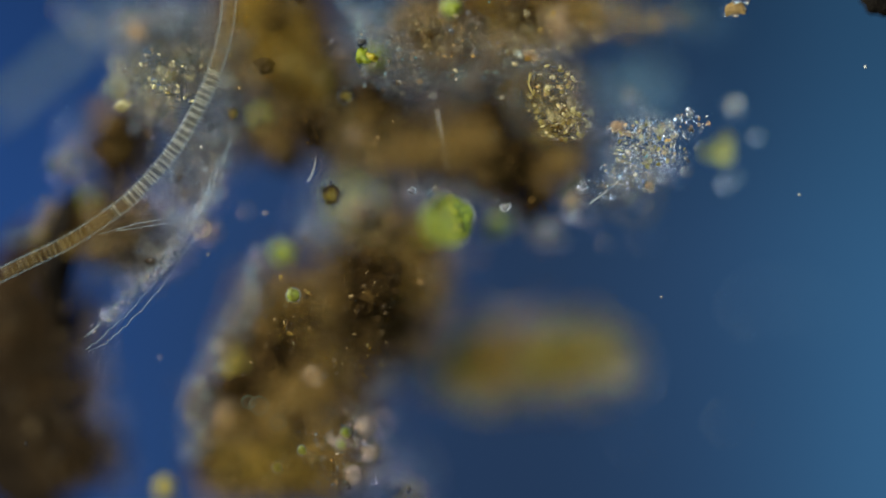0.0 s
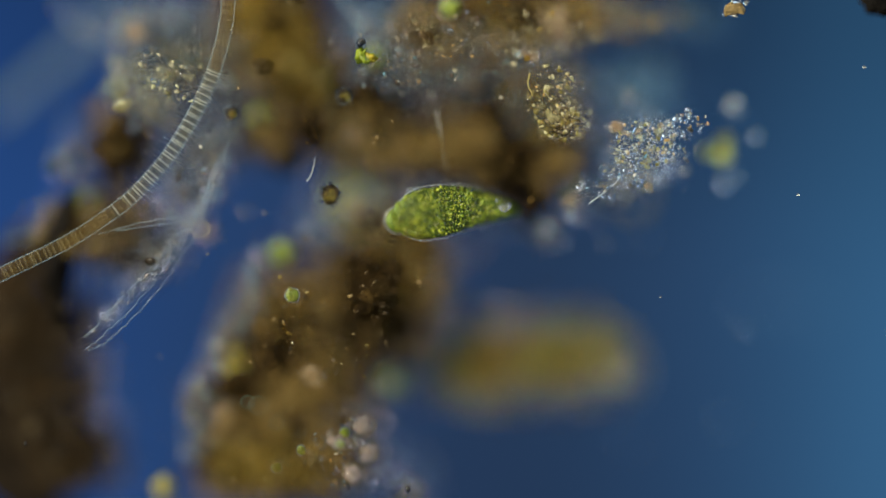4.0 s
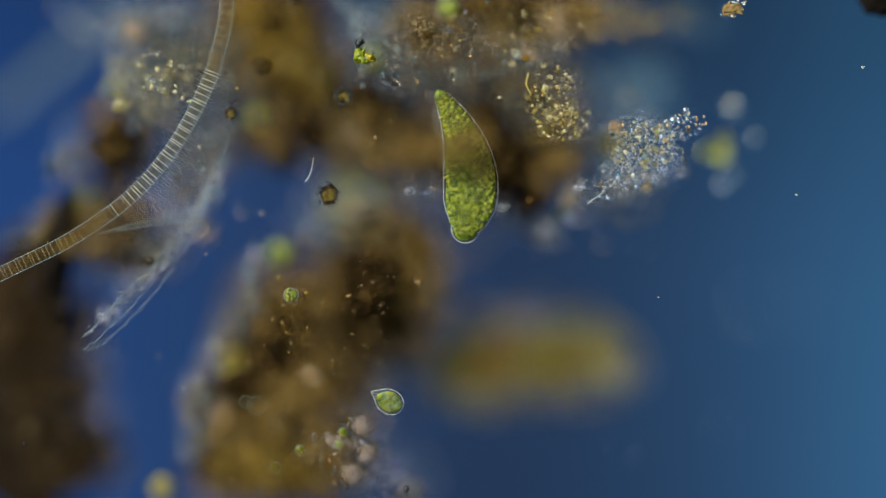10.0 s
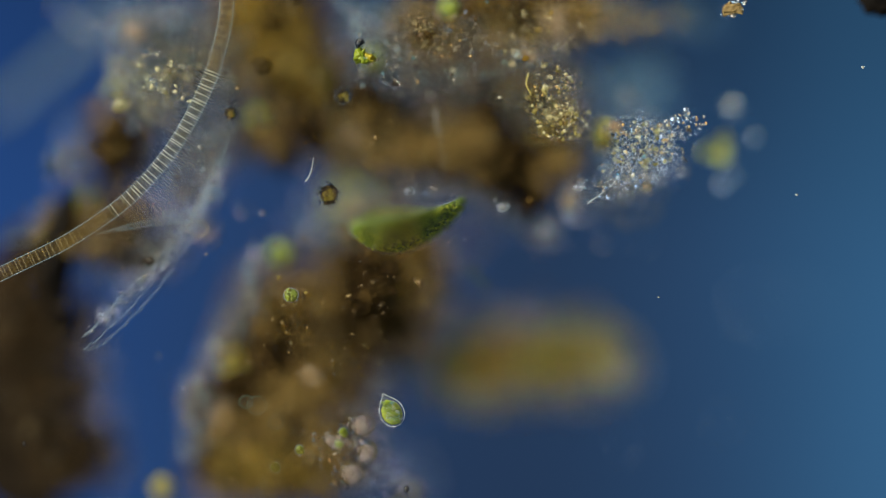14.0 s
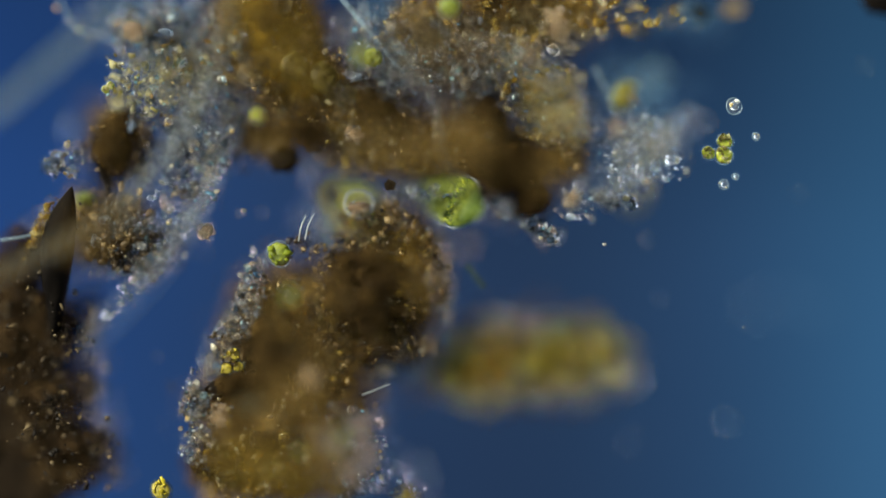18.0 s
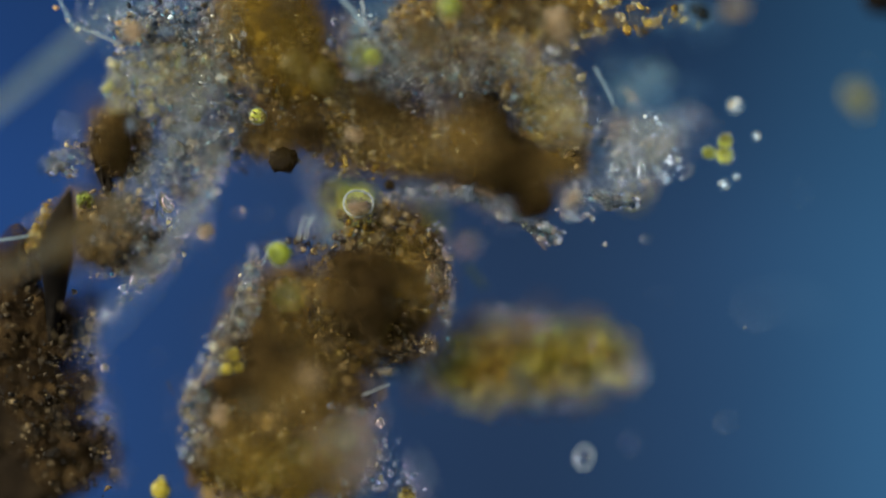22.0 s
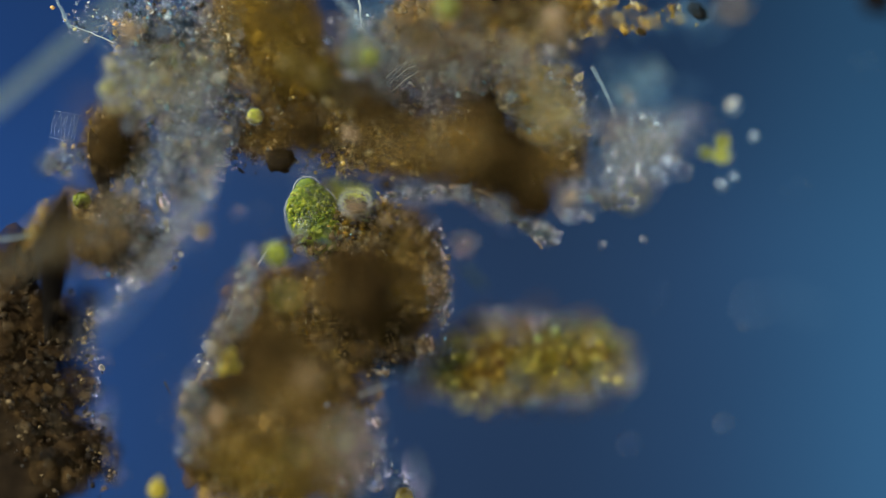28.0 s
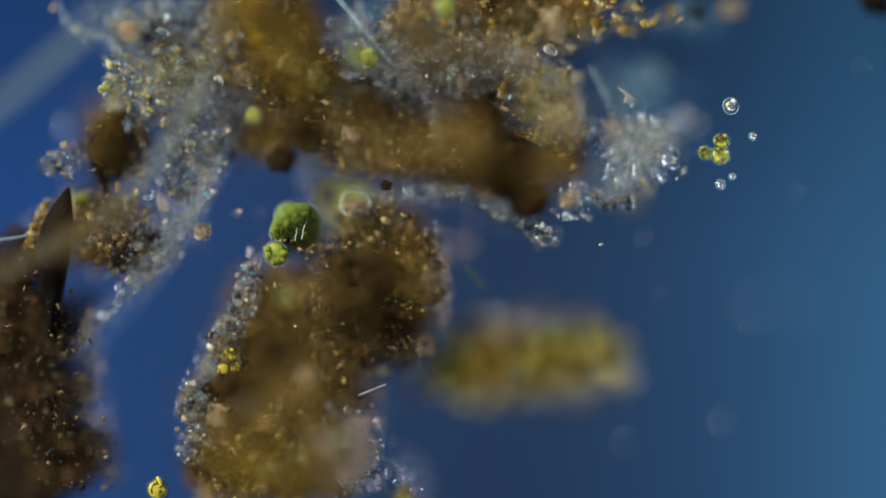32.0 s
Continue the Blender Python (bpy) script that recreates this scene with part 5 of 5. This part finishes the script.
# crumbs along the deep edges of the masses
clump("deep_crumb_fringe", "crumbly ochre and glassy fringe under the masses of detritus", at(400, 420, -0.128), [], [
    ("ochre_grit", 500, [(200, 260, 50, 66, 8), (150, 430, 110, 60, 0), (425, 560, 20, 60, 18)], -0.126, 0.005, 1.4, 4.5, OCHRE, 0.3),
    ("clear_grit", 420, [(880, 358, 60, 16, 25), (185, 790, 14, 90, 8), (545, 392, 22, 14, 0), (250, 470, 40, 26, 0), (720, 80, 50, 40, 0), (350, 60, 60, 60, 0)], -0.126, 0.005, 1.4, 4.5, GLASSY, 0),
], [
    (50, [(700, 45, 34, 22, 0), (850, 100, 60, 30, 0)], -0.126, 0.004, 2.5, 6, OCHRE), (60, [(600, 45, 26, 20, 0), (620, 60, 24, 30, 0)], -0.128, 0.004, 2, 5, GLINT), (50, [(845, 345, 24, 18, 10), (905, 372, 36, 14, 25)], -0.128, 0.003, 1.6, 4, GLINT), (40, [(160, 560, 8, 70, 0), (178, 700, 10, 70, 6), (215, 840, 10, 30, 0)], -0.126, 0.004, 1.6, 4, GLINT), (60, [(880, 358, 60, 14, 25), (545, 392, 22, 14, 0), (215, 850, 12, 20, 0), (180, 760, 8, 16, 0)], -0.126, 0.004, 2.5, 6, GLASSY),
], (), "detritus", [
    (260, [(350, 80, 90, 80, 0), (800, 100, 120, 60, 0), (1010, 200, 60, 60, 0)], -0.126, 5, 18, SPARK), (260, [(620, 260, 130, 60, 0), (190, 300, 70, 110, 0)], -0.126, 4, 12, OCHRE),
])


# ---- what swims ----
BODY_L = 0.235


def girth(s):
    """Half width along the body, broad end first."""
    return 0.045 * (1 - 0.5 * max(0, (0.26 - s) / 0.26) ** 2.2) * (1 - 0.72 * max(0, (min(s, 1.05) - 0.35) / 0.65) ** 1.5)


def ciliate():
    """A long green cell that bends: overlapping rigid slices along its spine."""
    ob = thing("green_ciliate", (0, 0, 0), "long green cell packed with bright chloroplasts, bending as it glides", "ciliate")
    made = []
    count = 17
    for i in range(count):
        s = i / (count - 1)
        r = girth(s)
        x = 0.024
        sl = part("slice", lump_mesh("slice", x * 1000, r * 1000, 8, 0, 0.05, 3), PLASMA, ob)
        n = int(60 + 8000 * r)
        u, w = RNG.uniform(-0.5, 0.5, n), RNG.uniform(-0.93, 0.93, n)
        p = np.stack([u * x, w * r, 0.0078 * np.sqrt(1 - w * w)], 1)
        grains("chlorophyll", p, sizes(n, 0.9, 2.7), LEAF, sl, 2.2, 0.2)
        few = n // 18
        u, w = RNG.uniform(-0.5, 0.5, few), RNG.uniform(-0.85, 0.85, few)
        grains("golden_granulation", np.stack([u * x, w * r, 0.0095 * np.sqrt(1 - w * w)], 1), sizes(few, 0.7, 1.7), GOLD, sl, 1.6, 0.2)
        part("pellicle", lump_mesh("pellicle", x * 1100, (r + 0.0055) * 1000, 7, 0, 0.01, 3), THIN, sl, "clear outer skin")
        for side in (-1, 1):
            edge = [Vector((k * 0.016, side * (girth(s + k * 0.068) + 0.003), 0)) for k in (-0.6, -0.3, 0, 0.3, 0.6)]
            part("skin_edge", tube_bm(edge, [0.0009] * 5, 6), RIM, sl, "bright edge of the skin")
        if i == 0:
            edge = [Vector((-0.0265 * math.cos(a), (r + 0.003) * math.sin(a), 0)) for a in (k * math.pi / 12 for k in range(-6, 7))]
            part("skin_edge", tube_bm(edge, [0.0009] * 13, 6), RIM, sl, "bright edge of the skin")
        made.append(sl)
    return ob, made


# seconds, broad end, tapering end, bow to the side, height, in plan millimetres
SWIM = [
    (0.0, 815, 380, 745, 410, 0, -0.03), (0.3, 805, 400, 790, 455, 10, -0.02), (0.6, 735, 420, 880, 425, 35, -0.03), (0.9, 725, 425, 890, 405, 30, -0.03),
    (1.2, 725, 475, 878, 372, 30, -0.035), (1.5, 732, 475, 872, 362, 25, -0.04), (1.8, 725, 490, 860, 367, 22, -0.045), (2.1, 722, 535, 824, 380, 25, -0.018),
    (2.4, 716, 550, 820, 380, 28, 0.0), (3.0, 716, 550, 812, 378, 28, 0.0), (3.3, 705, 470, 886, 380, 35, 0.0), (3.5, 690, 390, 905, 402, 8, 0.0),
    (4.2, 720, 400, 880, 360, 10, 0.0), (4.9, 770, 425, 760, 320, 30, -0.01), (5.5, 775, 415, 700, 300, 42, 0.0), (5.8, 775, 405, 690, 322, 48, 0.0), (6.1, 765, 425, 748, 398, 0, 0.0),
    (6.4, 760, 425, 822, 372, 0, 0.0), (6.8, 765, 415, 852, 338, 0, 0.0), (7.2, 762, 412, 858, 285, -15, 0.0), (7.6, 756, 413, 850, 252, -26, 0.0),
    (8.0, 756, 412, 828, 225, -40, 0.0), (8.4, 768, 410, 802, 216, -42, 0.0), (8.8, 792, 411, 794, 207, -36, 0.0), (9.2, 814, 406, 790, 204, -28, 0.0),
    (9.6, 822, 408, 778, 195, -25, 0.0), (10.0, 824, 404, 786, 180, -25, 0.0), (10.4, 796, 424, 832, 212, -18, 0.0), (10.8, 764, 424, 842, 252, -24, 0.0),
    (11.2, 736, 430, 852, 346, -18, 0.0), (11.4, 735, 425, 825, 378, 0, 0.0), (11.6, 718, 405, 838, 388, 0, 0.0), (11.8, 718, 396, 886, 398, 8, 0.0),
    (12.0, 722, 396, 918, 415, 12, 0.0), (12.4, 738, 398, 958, 403, 8, 0.0), (12.8, 764, 399, 996, 402, -4, 0.0), (13.2, 774, 399, 1005, 404, -4, 0.0),
    (13.6, 790, 400, 1030, 418, 4, 0.0), (13.8, 715, 398, 918, 412, -8, 0.0), (14.0, 645, 405, 805, 368, -20, 0.02), (14.2, 710, 412, 828, 355, -22, 0.03),
    (14.5, 742, 412, 830, 350, -15, 0.045), (15.2, 775, 405, 800, 310, -5, 0.02), (15.9, 800, 390, 750, 270, 0, -0.02), (16.5, 805, 370, 715, 250, 0, -0.045), (16.8, 802, 372, 705, 255, 0, -0.04),
    (17.2, 812, 374, 710, 268, 0, -0.04), (17.6, 842, 370, 750, 325, 0, -0.045), (18.0, 838, 370, 752, 328, 0, -0.045), (18.4, 830, 366, 742, 325, 0, -0.042),
    (18.8, 812, 366, 735, 318, 0, -0.040), (19.2, 800, 366, 722, 322, 0, -0.040), (19.6, 800, 366, 722, 316, 0, -0.036), (20.0, 812, 366, 730, 325, 0, -0.046),
    (20.4, 800, 402, 772, 350, 0, -0.05), (20.8, 800, 398, 772, 358, 0, -0.06), (21.2, 788, 398, 752, 380, 0, -0.11), (21.6, 780, 392, 748, 384, 0, -0.16),
    (22.0, 768, 398, 738, 390, 0, -0.17), (22.4, 755, 408, 728, 398, 0, -0.15), (22.8, 756, 410, 722, 400, 0, -0.15), (23.2, 745, 418, 705, 412, 0, -0.15),
    (24.0, 700, 435, 660, 425, 0, -0.17), (25.0, 610, 420, 660, 440, 0, -0.16), (25.5, 590, 410, 640, 440, 0, -0.15), (26.5, 560, 360, 610, 430, 0, -0.12),
    (27.5, 550, 338, 602, 470, -8, -0.083), (28.5, 548, 338, 600, 468, -8, -0.083), (29.5, 544, 346, 594, 462, -8, -0.083), (30.0, 540, 362, 586, 450, 0, -0.070),
    (30.5, 538, 370, 580, 440, 0, -0.05), (31.0, 525, 375, 570, 440, 0, -0.062), (31.5, 512, 378, 562, 440, 0, -0.056), (32.0, 515, 380, 556, 440, 0, -0.056),
]


def swim_rows():
    """Poses of the whole body and of its slices, in the body's own space."""
    body, slices = [], [[] for _ in range(17)]
    for t, x0, y0, x1, y1, bow, z in SWIM:
        a, b = at(x0, y0), at(x1, y1)
        chord = b - a
        n = Vector((-chord.y, chord.x, 0)).normalized()
        mid = (a + b) / 2 + n * bow * 2 / 1000
        centre = (a + b) / 2 + Vector((0, 0, z))
        flat = chord.length + 8 * (bow / 1000) ** 2 / (3 * max(chord.length, 0.02))
        drop = (0.5 if 16 < t < 21 else 0.25) * math.sqrt(max(0.0, BODY_L ** 2 - flat ** 2))
        body.append((t, Matrix.Translation(centre)))
        for i in range(17):
            s = i / 16
            p = a * (1 - s) ** 2 + mid * 2 * s * (1 - s) + b * s * s + Vector((0, 0, z - drop * max(0.0, s - 0.2)))
            d = (mid - a) * (1 - s) + (b - mid) * s + Vector((0, 0, -drop / 2))
            roll = 30 if 11.7 < t < 13.7 else 40 if 13.7 < t < 14.3 else 48 if 1.7 < t < 3.4 else 0
            slices[i].append((t, Matrix.Translation(p - centre) @ d.to_track_quat("X", "Z").to_matrix().to_4x4() @ pose(0, 0, 0, roll)))
    return body, slices


def small_swimmer():
    ob = thing("small_green_flagellate", (0, 0, 0), "small spindle-shaped green cell with a clear pointed tip", "flagellate")
    bm = tube_bm([Vector((x / 1000, 0, 0)) for x in (-31, -28, -18, -3, 12, 23, 31, 37)], [k / 1000 for k in (3, 12, 21, 24, 20, 12, 5, 1)], 14)
    bmesh.ops.scale(bm, vec=(1, 1, 0.4), verts=bm.verts)
    part("pellicle", bm, SKIN, ob, "clear outer skin")
    bm = tube_bm([Vector((x / 1000, 0, 0)) for x in (-28, -25, -14, -2, 11, 20, 25)], [k / 1000 for k in (3, 12, 19, 21, 17, 8, 1)], 14)
    bmesh.ops.scale(bm, vec=(1, 1, 0.4), verts=bm.verts)
    part("plasma", bm, LEAFY, ob)
    for k in range(8):
        u = -25 + 6.4 * k
        w = 20 * math.sqrt(max(0.05, 1 - (u / 31) ** 2)) * (0.8 if k > 5 else 1)
        line = [Vector(((u + 5 * v) / 1000, w * v / 1000, 0.0085 * math.sqrt(1.02 - v * v))) for v in (-0.9, -0.5, 0, 0.5, 0.9)]
        part("chloroplast", tube_bm(line, [q / 1000 for q in (0.8, 1.8, 2.2, 1.8, 0.8)], 8), LEAF if k % 2 else PLASMA, ob)
    grains("granulation", np.stack([RNG.uniform(-22, 16, 40), RNG.uniform(-13, 13, 40), np.full(40, 9.0)], 1) / 1000, sizes(40, 0.7, 1.8), GLINT, ob)
    edge = [Vector((x / 1000, y / 1000, 0)) for x, y in ((39, 0), (29, 8), (14, 20), (-3, 24.5), (-18, 21.5), (-29, 12), (-32, 0), (-29, -12), (-18, -21.5), (-3, -24.5), (14, -20), (29, -8), (39, 0))]
    part("bright_rim", tube_bm(curve_points(edge, 40), [0.0010 + 0.0004 * math.sin(1.9 * k) for k in range(40)], 6), RIM, ob)
    for piece in ob.children:
        piece.data.transform(Matrix.Scale(0.88, 4))
    return ob


def drifting_cell(name, label, r, material):
    ob = thing(name, (0, 0, 0), label, "algal cell")
    part("plasma", lump_mesh("plasma", r * 1.25, r * 0.85, r * 0.4, 0, 0.12, 3), material, ob)
    p = RNG.normal(0, 1, (40, 3)) * np.array([r * 0.55, r * 0.34, r * 0.1]) / 1000 + np.array([0, 0, r * 0.0003])
    grains("chlorophyll", p, sizes(40, 1.5, 4), AMBERY, ob)
    part("pellicle", lump_mesh("pellicle", r * 1.4, r, r * 0.45, 0, 0.03, 3), THIN, ob, "clear outer skin")
    part("wall_rim", ring_bm(r * 1.38 / 1000, r * 0.98 / 1000, 0.0010), BLUE, ob)
    return ob


def clear_cell():
    ob = thing("colourless_cell", (0, 0, 0), "colourless oval cell with a bright rim drifting past", "cell")
    part("pellicle", lump_mesh("pellicle", 22, 16, 10, 0, 0.05, 3), THIN, ob)
    part("wall_rim", ring_bm(0.022, 0.016, 0.0014), RIM, ob)
    grains("granulation", RNG.normal(0, 0.006, (10, 3)), sizes(10, 2, 4), GLASSY, ob)
    return ob


def rod():
    ob = thing("segmented_rod", (0, 0, 0), "short dark bluish rod of five cells", "algal rod")
    for i in range(5):
        bm = tube_bm([Vector((x, 0, 0)) for x in (-0.0045, -0.003, 0.003, 0.0045)], [0.004, 0.0058, 0.0058, 0.004], 8)
        o = part("cell", bm, MURK, ob)
        o.location = ((i - 2) * 0.0105, 0, 0)
    return ob


def rows_of(table):
    return [(t, pose((x - 784) / 1000, (441 - y) / 1000, z, 0, 0, a)) for t, x, y, z, a in table]


def motions():
    body, slices = swim_rows()
    ob, made = ciliate()
    walk(ob, body)
    for sl, rows in zip(made, slices):
        walk(sl, rows)
    walk(small_swimmer(), rows_of([
        (0, 875, 400, -0.06, 200), (0.6, 758, 502, -0.045, 240), (1.0, 752, 590, -0.05, 230), (2.5, 705, 640, -0.12, 200), (4.3, 688, 685, -0.07, 140), (5.5, 685, 705, 0, 112), (6.0, 679, 702, 0, 155), (7.0, 682, 706, 0, 150),
        (8.5, 686, 706, 0, 165), (9.0, 690, 711, 0, 158), (10.0, 687, 710, 0, 150), (11.5, 690, 712, 0, 140), (12.5, 692, 722, 0, 122), (13.0, 693, 726, 0, 118), (14.5, 692, 728, 0, 112),
        (16.5, 703, 698, -0.015, 90), (17.2, 690, 680, -0.11, 140), (18.5, 600, 640, -0.16, 160), (32, 590, 640, -0.17, 160)]))
    walk(drifting_cell("drifting_green_cell", "plump yellow-green cell drifting out of focus", 22, CITRON), rows_of([
        (0, 1900, 760, -0.12, 30), (3.5, 1720, 640, -0.12, 30), (4.6, 1540, 520, -0.115, 30), (5.5, 1420, 438, -0.105, 30), (6, 1390, 408, -0.10, 20), (6.5, 1338, 378, -0.10, 10), (7, 1286, 356, -0.10, 10), (7.5, 1242, 344, -0.09, 0), (8, 1208, 336, -0.08, 0),
        (9.5, 1120, 285, -0.07, 30), (10.8, 1044, 226, -0.045, 40), (11.5, 1042, 227, -0.04, 40), (12.5, 1062, 236, -0.035, 60), (14.5, 1070, 240, -0.035, 100), (16.5, 1070, 231, -0.045, 110), (17, 1077, 227, -0.045, 115), (17.5, 1068, 202, -0.03, 110),
        (18, 1102, 171, -0.02, 70), (18.5, 1124, 155, 0.0, 50), (19, 1185, 122, 0.01, 30), (19.5, 1248, 100, 0.01, 20), (20, 1296, 78, -0.005, 0), (20.5, 1375, 84, -0.01, -15), (21, 1433, 86, 0.0, -20), (21.5, 1475, 128, 0.005, -40), (22, 1514, 175, 0.005, -50), (23, 1562, 300, -0.03, -60), (24, 1640, 430, -0.03, -60), (32, 1760, 600, -0.05, -60)]))
    walk(clear_cell(), rows_of([
        (0, 1750, 260, -0.06, 0), (18, 1730, 210, -0.06, 0), (18.5, 1557, 165, -0.055, 10), (19, 1302, 125, -0.07, 0), (19.5, 1214, 127, -0.04, 70), (20, 1190, 260, -0.10, 90), (20.5, 1130, 430, -0.12, 60), (21, 1082, 574, -0.09, 20),
        (21.5, 1047, 774, -0.10, 90), (22, 1034, 811, -0.09, 80), (22.5, 1130, 812, -0.13, 40), (23, 1240, 803, -0.13, 40), (24, 1440, 905, -0.14, 30), (32, 1600, 1100, -0.14, 30)]))
    walk(rod(), rows_of([
        (0, 1010, 330, -0.03, 40), (10.5, 1000, 380, -0.03, 40), (11.4, 872, 448, -0.012, 32), (11.8, 872, 458, -0.02, 25), (12.0, 866, 482, -0.03, 3), (12.4, 856, 489, -0.034, -25), (12.8, 851, 490, -0.036, -32), (14.5, 845, 492, -0.037, -50), (19.6, 841, 488, -0.037, -52), (25.5, 845, 490, -0.037, -48), (32, 845, 490, -0.037, -48)]))


motions()
